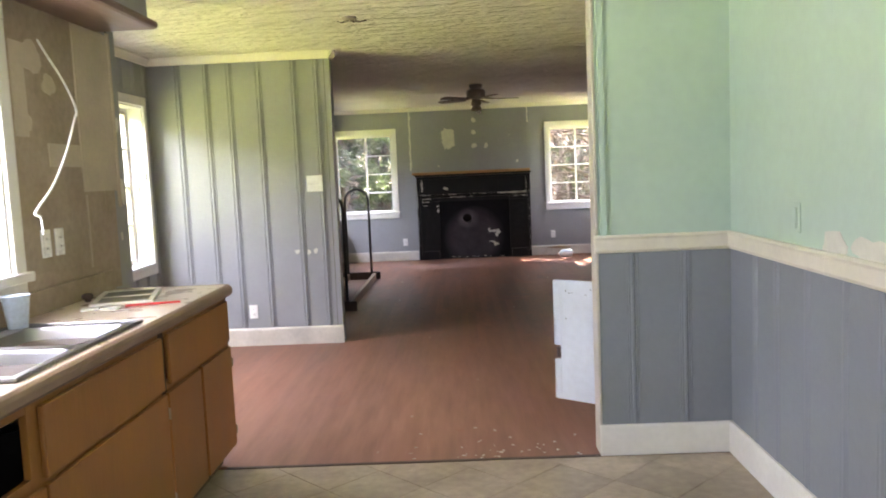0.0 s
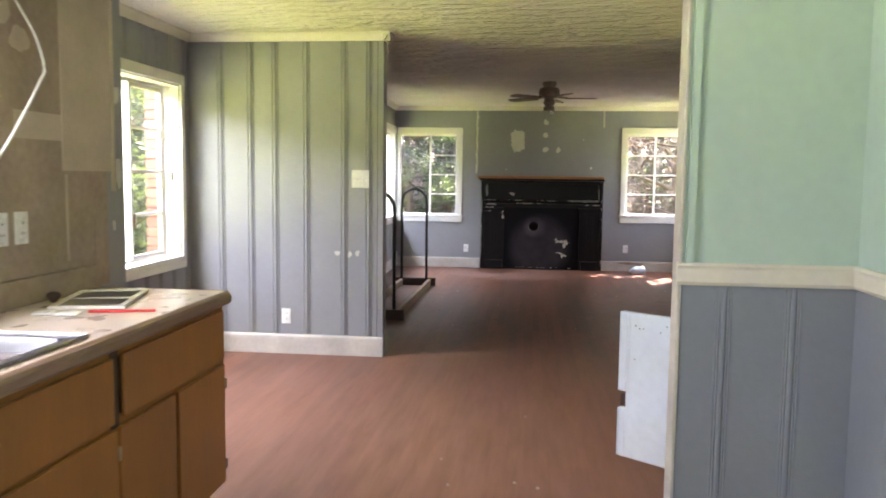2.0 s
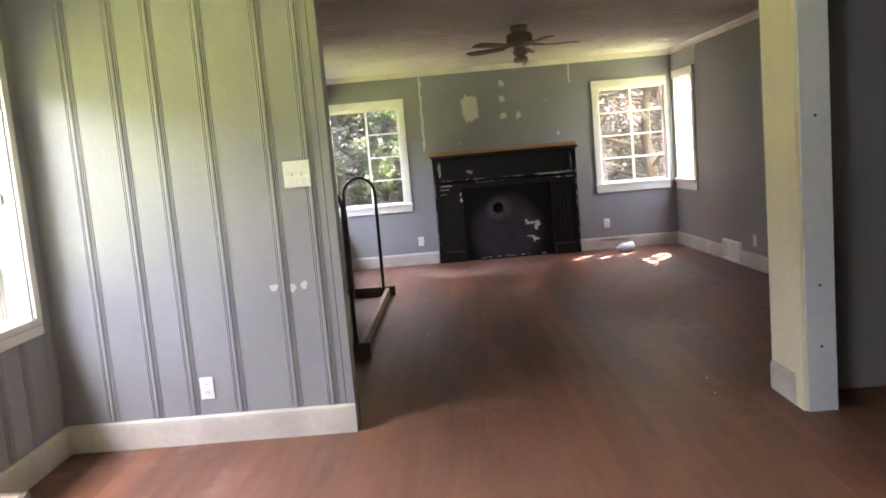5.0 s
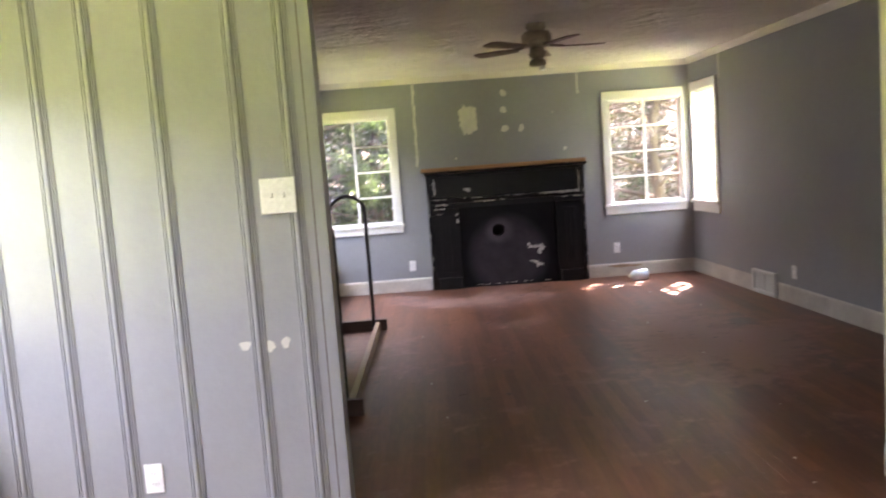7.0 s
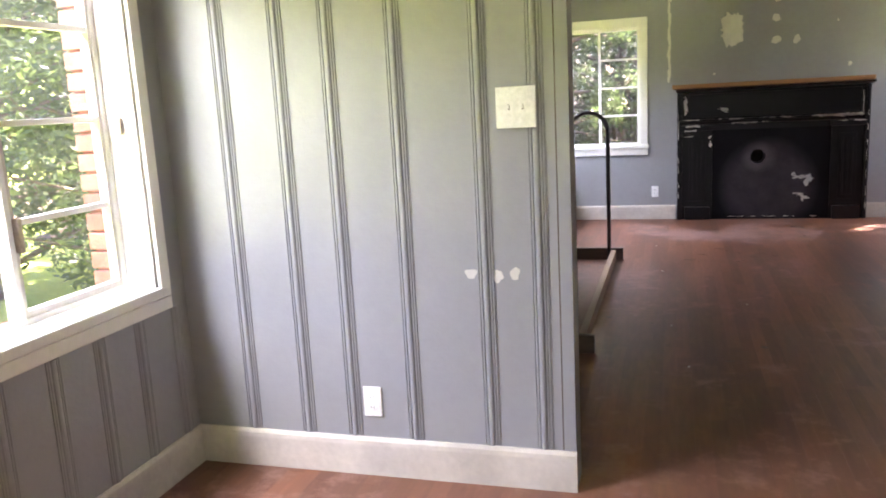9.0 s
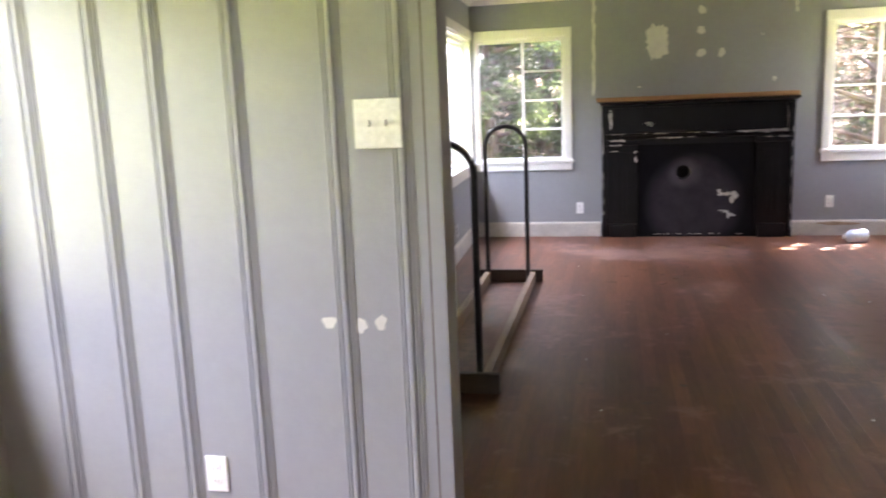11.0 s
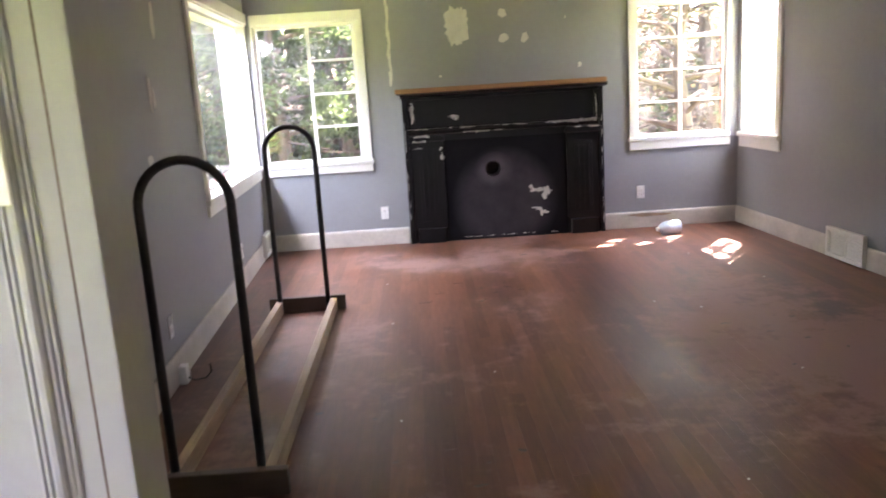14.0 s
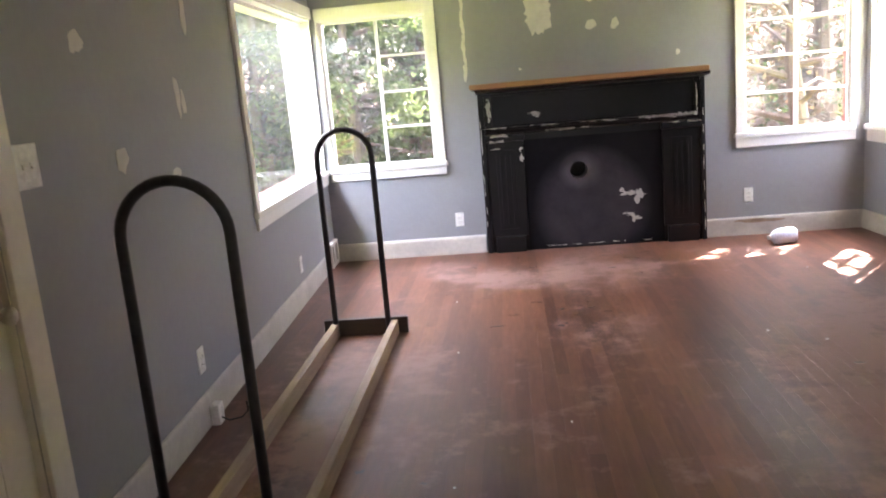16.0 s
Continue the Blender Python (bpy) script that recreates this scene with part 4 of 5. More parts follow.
bm = bmesh.new()
rs = random.Random(33)
for _ in range(46):
    cx, cy = rs.choice(((2.0, 10.3), (1.7, 9.7), (0.2, 11.2), (-0.4, 8.9), (0.9, 12.5), (-0.1, 12.5)))
    blob(bm, cx + rs.gauss(0, 0.22), cy + rs.gauss(0, 0.25), rs.uniform(0.006, 0.035), rs.uniform(0.004, 0.014), rs, lambda u, v, d: (u, v, 0.0012 + 0.3 * d), n=9, lump=0.6)
tagged(part("floor_scuffs", bm, BROWN), "dark scuffs on the worn boards", "debris", kind="stuff")


# ---- switches and outlets ----
def cover_plate(w, h, kind, label, m):
    """Faces -y at its own origin."""
    t = thing("light_switch" if kind == "switch" else "wall_outlet", label, "switch" if kind == "switch" else "outlet", m, "" if kind == "switch" else "wall outlets")
    sub("plate", bx(-w / 2, w / 2, -0.007, 0, -h / 2, h / 2, bevel=0.003), PLATE, t)
    if kind == "switch":
        for x in (-0.023, 0.023):
            sub("slot", bx(x - 0.0035, x + 0.0035, -0.0078, -0.0068, -0.007, 0.009), BROWN, t)
            sub("toggle", bx(x - 0.004, x + 0.004, -0.020, -0.0079, -0.004, 0.010, bevel=0.0015), PLATE, t)
            for z in (-0.03, 0.03):
                sub("screw", rod(bmesh.new(), (x, -0.0085, z), (x, -0.0068, z), 0.003, sides=8), PLATE, t)
    else:
        for z in (-0.02, 0.02):
            sub("socket", lathe(bmesh.new(), [(0.017, -0.0069), (0.017, -0.0092), (0.015, -0.0098)], sides=16, at=(0, 0, z), axis="Y"), PLATE, t)
            for x in (-0.006, 0.006):
                sub("slot", bx(x - 0.0012, x + 0.0012, -0.0106, -0.0099, z - 0.005, z + 0.005), DARK, t)
    return t


cover_plate(0.134, 0.135, "switch", "oversized white double light switch plate", pose(-0.792, YP - 0.011, 1.355))
ASKEW_L.append(cover_plate(0.13, 0.13, "switch", "white double switch plate beside the front door", pose(XL + 0.002, 8.625, 1.285, 0, 0, 90)))
o = cover_plate(0.072, 0.117, "outlet", "white double wall outlet", pose(-1.377, YP, 0.292))
for x, y, z, turn in ((-0.492, YF, 0.297, 0), (1.90, YF, 0.333, 0), (XL, 9.705, 0.303, 90), (XL, 11.758, 0.275, 90), (XR, 10.708, 0.280, -90)):
    c = copy_thing(o, pose(x, y, z, 0, 0, turn))
    if turn == 90:
        ASKEW_L.append(c)
    if turn == -90:
        ASKEW_R.append(c)
for y in (3.605, 3.716):
    copy_thing(o, pose(XK + 0.001, y, 1.178, 0, 0, 90))


def register(label, w, h, m):
    t = thing("wall_vent", label, "vent", m)
    sub("backing", bx(-w / 2 + 0.02, w / 2 - 0.02, -0.006, -0.001, 0.02, h - 0.02), PLATE, t)
    bm = bmesh.new()
    cuboid(bm, -w / 2, w / 2, -0.035, 0, 0, 0.028, 0.003), cuboid(bm, -w / 2, w / 2, -0.035, 0, h - 0.028, h, 0.003)
    cuboid(bm, -w / 2, -w / 2 + 0.028, -0.035, 0, 0.028, h - 0.028, 0.003), cuboid(bm, w / 2 - 0.028, w / 2, -0.035, 0, 0.028, h - 0.028, 0.003)
    sub("frame", bm, WHITE, t)
    n = int((h - 0.06) / 0.02)
    for k in range(n):
        z = 0.034 + k * 0.02
        sl = sub("slat", bx(-w / 2 + 0.028, w / 2 - 0.028, -0.016, -0.012, -0.009, 0.009), WHITE, t)
        sl.matrix_basis = pose(0, 0, z + 0.006, 25)
    sub("divider", bx(-0.004, 0.004, -0.024, -0.008, 0.028, h - 0.028), WHITE, t)
    return t


ASKEW_R.append(register("white metal air register low on the wall", 0.46, 0.22, pose(XR - 0.019, 11.21, 0.012, 0, 0, -90)))
ASKEW_L.append(register("small white air register by the corner", 0.30, 0.20, pose(XL + 0.019, 12.78, 0.03, 0, 0, 90)))
po = thing("painted_outlet", "wall outlet painted over in mint green", "outlet", pose(STUB1, 3.36, 1.175, 0, 0, -90))
sub("plate", bx(-0.036, 0.036, -0.006, 0, -0.058, 0.058, bevel=0.003), MINT, po)
sub("cover", bx(-0.014, 0.014, -0.012, -0.0062, -0.04, 0.04, bevel=0.002), MINT, po)
for yy, zz in ((3.14, 2.01), (2.99, 2.05)):
    part("screw_hole", rod(bmesh.new(), (STUB1 - 0.001, yy, zz), (STUB1 + 0.002, yy, zz), 0.009, sides=10), DARK, bpy.data.objects["wall_kitchen_right"])


# ---- ceiling fan ----
def ceiling_fan(x, y):
    f = thing("ceiling_fan", "brown five-bladed ceiling fan with a small lamp", "ceiling fan", pose(x, y, 0))
    sub("canopy", lathe(bmesh.new(), [(0.075, H - 0.0005), (0.078, H - 0.03), (0.06, H - 0.055), (0.03, H - 0.06)], at=(0, 0, 0)), BRASS, f, smooth=True)
    sub("motor_housing", lathe(bmesh.new(), [(0.03, H - 0.06), (0.095, H - 0.065), (0.115, H - 0.09), (0.115, H - 0.15), (0.09, H - 0.175), (0.05, H - 0.18)]), BRASS, f, smooth=True)
    sub("light_kit", lathe(bmesh.new(), [(0.05, H - 0.18), (0.055, H - 0.20), (0.065, H - 0.235), (0.045, H - 0.26), (0.02, H - 0.265)]), BRASS, f, smooth=True)
    for k in range(5):
        a = math.radians(4 + 72 * k)
        c, s = math.cos(a), math.sin(a)
        arm = sub("blade_arm", rod(bmesh.new(), (0.10 * c, 0.10 * s, H - 0.165), (0.21 * c, 0.21 * s, H - 0.175), 0.012, 0.009), BRASS, f)
        bm = bmesh.new()
        outline = [(0.17, -0.045), (0.30, -0.062), (0.47, -0.064), (0.515, -0.05), (0.525, 0), (0.515, 0.05), (0.47, 0.064), (0.30, 0.062), (0.17, 0.045)]
        top = [bm.verts.new((u, v, 0.004)) for u, v in outline]
        low = [bm.verts.new((u, v, -0.004)) for u, v in outline]
        bm.faces.new(top), bm.faces.new(low[::-1])
        for i in range(len(top)):
            j = (i + 1) % len(top)
            bm.faces.new((top[i], low[i], low[j], top[j]))
        b = sub("blade", bm, FANWOOD, f)
        b.matrix_basis = pose(0, 0, H - 0.178, 0, 0, math.degrees(a)) @ pose(0, 0, 0, 7)
    sub("lamp_cup", lathe(bmesh.new(), [(0.03, H - 0.262), (0.055, H - 0.27), (0.065, H - 0.30), (0.058, H - 0.315), (0.02, H - 0.318)]), BRASS, f, smooth=True)
    sub("bulb", lathe(bmesh.new(), [(0.012, -0.01), (0.022, 0.0), (0.024, 0.012), (0.012, 0.03)], sides=12, at=(0.03, -0.02, H - 0.345)), PLATE, f, "frosted white bulb", True)


ceiling_fan(0.66, 10.0)
bm = lathe(bmesh.new(), [(0.05, H), (0.05, H - 0.012), (0.035, H - 0.02), (0.005, H - 0.022)], at=(-0.265, 5.615, 0))
fx = thing("ceiling_light_mount", "rusty mount of a missing ceiling light with wires", "light mount")
part("mount", bm, BRASS, fx)
for dx in (-0.05, 0.03, 0.07):
    part("wire", tube(bmesh.new(), [(-0.265, 5.615, H - 0.02), (-0.265 + dx, 5.60, H - 0.035), (-0.265 + dx * 1.6, 5.63, H - 0.02)], 0.004, 6), BROWN, fx)


# ---- garment rack ----
def rack():
    t = thing("garment_rack", "low rack of two black pipe hoops on a timber base", "rack")
    for y in (8.53, 10.885):
        pts = [(-0.812, y, 0.02)]
        r, top = 0.158, 1.222
        pts += [(-0.812, y, 0.5), (-0.812, y, 0.9)]
        pts += [(-0.970 + r * math.cos(k * math.pi / 18), y, top - r + r * math.sin(k * math.pi / 18)) for k in range(19)]
        pts += [(-1.128, y, 0.9), (-1.128, y, 0.5), (-1.128, y, 0.02)]
        part("hoop", tube(bmesh.new(), pts, 0.0165, 12), IRON, t, "bent black iron pipe", True)
    part("cross_board", bx(-1.205, -0.705, 8.455, 8.495, 0.0, 0.10, bevel=0.004), BROWN, t, "dark timber cross board")
    part("cross_board", bx(-1.205, -0.70, 10.905, 10.945, 0.0, 0.10, bevel=0.004), BROWN, t, "dark timber cross board")
    for x in (-1.155, -0.798):
        part("rail", bx(x - 0.0, x + 0.042, 8.497, 10.903, 0.0, 0.085, bevel=0.004), RAIL, t, "weathered pale timber rail")
    for x in (-1.135, -0.778):
        for y in (8.75, 9.4, 10.3):
            part("knot_hole", rod(bmesh.new(), (x - 0.022, y, 0.05), (x - 0.0195, y, 0.05), 0.010, sides=10), DARK, t)


rack()

# ---- half door ----
HINGE, TIP = Vector((1.41, 4.222)), Vector((0.909, 4.605))
LEN = (TIP - HINGE).length
hd = thing("half_door", "white low swing door with a hinge cut-out, hung on the cross wall", "half door",
           pose(HINGE.x, HINGE.y, 0.14, 0, 0, math.degrees(math.atan2(TIP.y - HINGE.y, TIP.x - HINGE.x))))
bm = bmesh.new()
cuboid(bm, 0.006, LEN - 0.03, -0.012, 0.012, 0, 0.657, 0.003)
cuboid(bm, LEN - 0.0298, LEN, -0.012, 0.012, 0, 0.222, 0.003), cuboid(bm, LEN - 0.0298, LEN, -0.012, 0.012, 0.298, 0.657, 0.003)
sub("leaf", bm, COOL, hd)
for z0, z1 in ((0.002, 0.220), (0.300, 0.655)):
    sub("edge_strip", bx(LEN + 0.0005, LEN + 0.008, -0.014, 0.014, z0, z1, bevel=0.002), COOL, hd)
sub("corner_bead", bx(LEN - 0.045, LEN - 0.038, 0.0122, 0.0155, 0.30, 0.655, bevel=0.001), COOL, hd)
sub("latch_block", bx(LEN - 0.029, LEN - 0.004, -0.010, 0.010, 0.230, 0.290, bevel=0.002), BROWN, hd, "dark bare wood in the cut-out")
for z in (0.10, 0.55):
    sub("hinge", rod(bmesh.new(), (0.0, 0.0, z - 0.03), (0.0, 0.0, z + 0.03), 0.006), CHROME, hd)
for x, z in ((LEN - 0.07, 0.60), (LEN - 0.09, 0.59), (LEN - 0.11, 0.592), (LEN - 0.07, 0.45), (LEN - 0.19, 0.585), (LEN - 0.22, 0.615)):
    sub("screw_hole", rod(bmesh.new(), (x, 0.0118, z), (x, 0.0132, z), 0.003, sides=8), DARK, hd)

# ---- kitchen ----
XF = -0.765
YC = 4.165


def base_cabinet():
    c = thing("base_cabinet", "ochre painted wooden base cabinet with missing drawer", "cabinet")
    b = bmesh.new()
    cuboid(b, XK + 0.002, XF - 0.02, 4.145, YC, 0.10, 0.845), cuboid(b, XK + 0.002, XF - 0.02, 0.3, 0.32, 0.10, 0.845), cuboid(b, XK + 0.002, XF - 0.02, 0.32, 4.145, 0.10, 0.12)
    cuboid(b, XK + 0.002, XK + 0.012, 0.32, 4.145, 0.12, 0.845)
    part("carcass", b, CABINET, c)
    part("toe_kick", bx(XF - 0.08, XF - 0.065, 0.3, YC - 0.01, 0.0, 0.10), BROWN, c)
    fr = bmesh.new()
    for y0, y1 in ((4.11, YC), (2.36, 2.42), (1.60, 1.66), (0.3, 0.36)):
        cuboid(fr, XF - 0.02, XF, y0, y1, 0.10, 0.845)
    for y0, y1 in ((0.36, 1.60), (1.66, 2.36), (2.42, 3.285), (3.335, 4.11)):
        cuboid(fr, XF - 0.02, XF - 0.001, y0, y1, 0.815, 0.845), cuboid(fr, XF - 0.02, XF - 0.001, y0, y1, 0.10, 0.125)
        cuboid(fr, XF - 0.02, XF - 0.001, y0, y1, 0.585, 0.635)
    part("face_frame", fr, CABINET, c)
    # dark colour paints the shade of the gap between the fronts
    part("stile", bx(XF - 0.02, XF, 3.285, 3.335, 0.10, 0.845), BROWN, c, "stile coloured dark for the shaded gap")
    for y0, y1, z0, z1, name in ((2.412, 3.280, 0.618, 0.822, "false_front"), (3.345, 4.135, 0.625, 0.825, "drawer_front"), (0.37, 1.59, 0.625, 0.815, "drawer_front"),
                                 (2.412, 3.295, 0.105, 0.600, "door"), (3.31, 3.69, 0.105, 0.600, "door"), (3.715, 4.14, 0.105, 0.600, "door"), (1.67, 2.40, 0.105, 0.600, "door"), (0.37, 1.59, 0.105, 0.60, "door")):
        d = part(name, bx(XF + 0.0005, XF + 0.018, y0, y1, z0, z1, bevel=0.004), CABINET, c)
        if name == "door" and y0 in (3.715, 2.412):
            for z in (0.18, 0.52):
                ye = y1
                part("hinge", bx(XF + 0.004, XF + 0.022, ye + 0.0005, ye + 0.012, z - 0.022, z + 0.022, bevel=0.002), BRASS, d, "small bronze hinge")
    # added near-black sheet stands in for the shade inside the open bay
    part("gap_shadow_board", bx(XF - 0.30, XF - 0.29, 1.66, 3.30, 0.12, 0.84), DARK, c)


base_cabinet()


def worktop():
    c = thing("worktop", "worn pale laminate kitchen worktop with brown rounded edge", "worktop")
    sx0, sx1, sy0, sy1 = -1.245, -0.815, 2.40, 3.20
    b = bmesh.new()
    X0, X1, Z0, Z1 = XK + 0.002, -0.765, 0.858, 0.896
    loops = []
    for z in (Z0, Z1):
        loops.append([b.verts.new((x, y, z)) for x, y in ((X0, 0.3), (X1, 0.3), (X1, 4.20), (X0, 4.20))])
        loops.append([b.verts.new((x, y, z)) for x, y in ((sx0, sy0), (sx1, sy0), (sx1, sy1), (sx0, sy1))])
    for i in range(4):
        j = (i + 1) % 4
        for p, q in ((0, 1), (2, 3), (0, 2), (1, 3)):
            b.faces.new((loops[p][i], loops[p][j], loops[q][j], loops[q][i]))
    part("surface", b, LAMINATE, c)
    prof = [(X1, Z0 - 0.012), (X1, Z1 + 0.0005), (X1 + 0.012, Z1 + 0.001), (X1 + 0.024, Z1 - 0.006), (X1 + 0.030, Z1 - 0.018), (X1 + 0.030, Z0 - 0.002), (X1 + 0.022, Z0 - 0.012)]
    b = bmesh.new()
    r = [[b.verts.new((x, y, z)) for x, z in prof] for y in (0.3, 4.19, 4.215)]
    for v in r[2]:
        v.co.x = X1 + (v.co.x - X1) * 0.3
    k = len(prof)
    for p, q in zip(r, r[1:]):
        for i in range(k):
            b.faces.new((p[i], p[(i + 1) % k], q[(i + 1) % k], q[i]))
    b.faces.new(r[0]), b.faces.new(r[-1][::-1])
    part("front_edge", b, EDGE, c, "brown rounded wooden edge")
    part("end_edge", bx(X0, X1 - 0.001, 4.201, 4.215, Z0 - 0.012, Z1 + 0.0005, bevel=0.004), EDGE, c)
    part("sub_rail", bx(X0, X1, 0.3, 4.19, 0.8455, Z0 - 0.0005), BROWN, c)
    part("backsplash", bx(X0, X0 + 0.02, 0.3, 4.19, Z1 + 0.0005, Z1 + 0.10, bevel=0.004), TAN, c)
    r2 = random.Random(11)
    bm = bmesh.new()
    for _ in range(9):
        u, v = r2.uniform(-1.15, -0.8), r2.uniform(3.25, 4.1)
        blob(bm, u, v, r2.uniform(0.004, 0.02), r2.uniform(0.003, 0.012), r2, lambda x, y, d: (x, y, Z1 + d * 0.5), n=8, lump=0.6)
    tagged(part("stains", bm, TAN, c), "dull brown stains", kind="stuff")
    return Z1


ZC = worktop()


def sink():
    s = thing("kitchen_sink", "stainless steel double bowl sink set in the worktop", "sink")
    x0, x1, y0, y1, z = -1.265, -0.795, 2.38, 3.22, ZC + 0.001
    b = bmesh.new()
    bowls = ((2.43, 2.775), (2.825, 3.17))
    for a0, a1, c0, c1 in ((x0, x0 + 0.075, y0, y1), (x1 - 0.035, x1, y0, y1), (x0 + 0.075, x1 - 0.035, y0, 2.43), (x0 + 0.075, x1 - 0.035, 2.775, 2.825), (x0 + 0.075, x1 - 0.035, 3.17, y1)):
        cuboid(b, a0, a1, c0, c1, z, z + 0.006)
    part("rim", b, STEEL, s)
    part("raised_edge", tube(bmesh.new(), [(x0, y0, z + 0.006), (x1, y0, z + 0.006), (x1 + 0.001, y1, z + 0.006), (x0, y1, z + 0.006), (x0 - 0.001, y0 + 0.01, z + 0.006)], 0.006, 8), STEEL, s)
    for y2, y3 in bowls:
        b = bmesh.new()
        rings = []
        for inset, depth in ((0, 0.0045), (0.006, -0.01), (0.012, -0.13), (0.03, -0.165), (0.10, -0.17)):
            ring = []
            xa, xb, ya, yb = x0 + 0.075 + inset, x1 - 0.035 - inset, y2 + inset, y3 - inset
            rad = 0.05
            for cx, cy, a0 in ((xb - rad, yb - rad, 0), (xa + rad, yb - rad, 90), (xa + rad, ya + rad, 180), (xb - rad, ya + rad, 270)):
                for k in range(5):
                    a = math.radians(a0 + k * 22.5)
                    ring.append(b.verts.new((cx + rad * math.cos(a), cy + rad * math.sin(a), z + depth)))
            rings.append(ring)
        for p, q in zip(rings, rings[1:]):
            for i in range(len(p)):
                j = (i + 1) % len(p)
                b.faces.new((p[i], p[j], q[j], q[i]))
        b.faces.new(rings[-1])
        part("bowl", b, STEEL, s, smooth=True)
        part("drain", lathe(bmesh.new(), [(0.045, z - 0.169), (0.045, z - 0.166), (0.03, z - 0.168), (0.005, z - 0.168)], at=((x0 + x1) / 2 + 0.02, (y2 + y3) / 2, 0)), CHROME, s)


sink()

# stripped wall over the worktop
kw = bpy.data.objects["wall_kitchen_left"]
part("stripped_panel", bx(XK, XK + 0.004, 4.20, 4.305, 0.90, 2.16), TAN, bpy.data.objects["wall_kitchen_return"])
part("cabinet_scar", bx(XK, XK + 0.006, 3.985, 4.345, 1.385, 2.155), BEIGE, bpy.data.objects["wall_kitchen_return"], "pale rectangle left by a cabinet")
part("wall_patch", bx(XK, XK + 0.004, 3.70, 3.985, 1.50, 1.60), BEIGE, kw)
part("wall_patch", bx(XK, XK + 0.003, 3.46, 3.56, 1.62, 2.0), BEIGE, kw)
part("wall_patch", bx(XK, XK + 0.005, 3.40, 3.985, 0.998, 1.06), TAN, kw)
part("panel_seam", bx(XK, XK + 0.007, 4.00, 4.008, 1.03, 1.37), BEIGE, kw)
bm = bmesh.new()
for u, v, ru, rv in ((3.62, 1.95, 0.09, 0.06), (3.75, 1.85, 0.05, 0.05), (3.55, 1.68, 0.05, 0.03)):
    blob(bm, u, v, ru, rv, rng, ret)
part("bare_plaster", bm, BEIGE, kw, "scraped plaster patches")
bm = bmesh.new()
for k in range(14):
    blob(bm, 4.358 + rng.uniform(-0.004, 0.004), 1.40 + k * 0.06, 0.006, rng.uniform(0.008, 0.03), rng, ret)
part("chipped_edge", bm, BROWN, bpy.data.objects["wall_kitchen_return"], "chipped brown paint along the edge")
part("edge_strip", bx(XK, XK + 0.014, 4.346, 4.362, 1.30, H - 0.27), BEIGE, bpy.data.objects["wall_kitchen_return"])
setting("soffit", bx(XK, -1.075, -1.6, 4.25, 2.205, H - 0.001), GREY, "grey boxed soffit over the kitchen window", "soffit")
bm = bmesh.new()
prof = [(-1.34, 2.16), (-1.05, 2.16), (-1.036, 2.166), (-1.03, 2.181), (-1.036, 2.196), (-1.05, 2.203), (-1.34, 2.203)]
ra, rb = ([bm.verts.new((x + (0.0 if y < 4 else -0.0), y, z)) for x, z in prof] for y in (-1.59, 4.262))
for i in range(len(prof)):
    j = (i + 1) % len(prof)
    bm.faces.new((ra[i], ra[j], rb[j], rb[i]))
bm.faces.new(ra), bm.faces.new(rb[::-1])
setting("valance_board", bm, EDGE, "brown wooden board with rounded edge under the soffit", "trim")

cd = thing("loose_cable", "white electrical cable hanging from the wall", "cable")
pts = [(XK + 0.005, 3.68, 2.03), (XK + 0.03, 3.695, 1.97), (-1.25, 3.708, 1.86), (-1.175, 3.645, 1.735), (-1.165, 3.60, 1.68), (-1.135, 3.45, 1.545), (-1.14, 3.34, 1.42), (-1.15, 3.245, 1.345), (-1.152, 3.215, 1.318), (-1.14, 3.228, 1.305)]
sm = []
for i in range(len(pts) - 1):
    p0, p1, p2, p3 = (Vector(pts[max(0, min(len(pts) - 1, j))]) for j in (i - 1, i, i + 1, i + 2))
    for k in range(4):
        q = k / 4
        sm.append(0.5 * ((2 * p1) + (p2 - p0) * q + (2 * p0 - 5 * p1 + 4 * p2 - p3) * q * q + (3 * p1 - p0 - 3 * p2 + p3) * q ** 3))
part("cord", tube(bmesh.new(), sm + [Vector(pts[-1])], 0.0048, 8), PLATE, cd, smooth=True)
part("bare_wire", tube(bmesh.new(), [(-1.14, 3.228, 1.305), (-1.128, 3.21, 1.28), (-1.12, 3.198, 1.24)], 0.003, 6), PLATE, cd)

# things on the worktop
cup = thing("plastic_cup", "white translucent plastic cup on the sink's edge", "cup", pose(-1.228, 3.165, ZC + 0.0075))
sub("body", lathe(bmesh.new(), [(0.031, 0.0), (0.034, 0.002), (0.048, 0.118), (0.051, 0.122), (0.046, 0.120), (0.032, 0.006), (0.004, 0.005)]), JUG, cup, smooth=True)


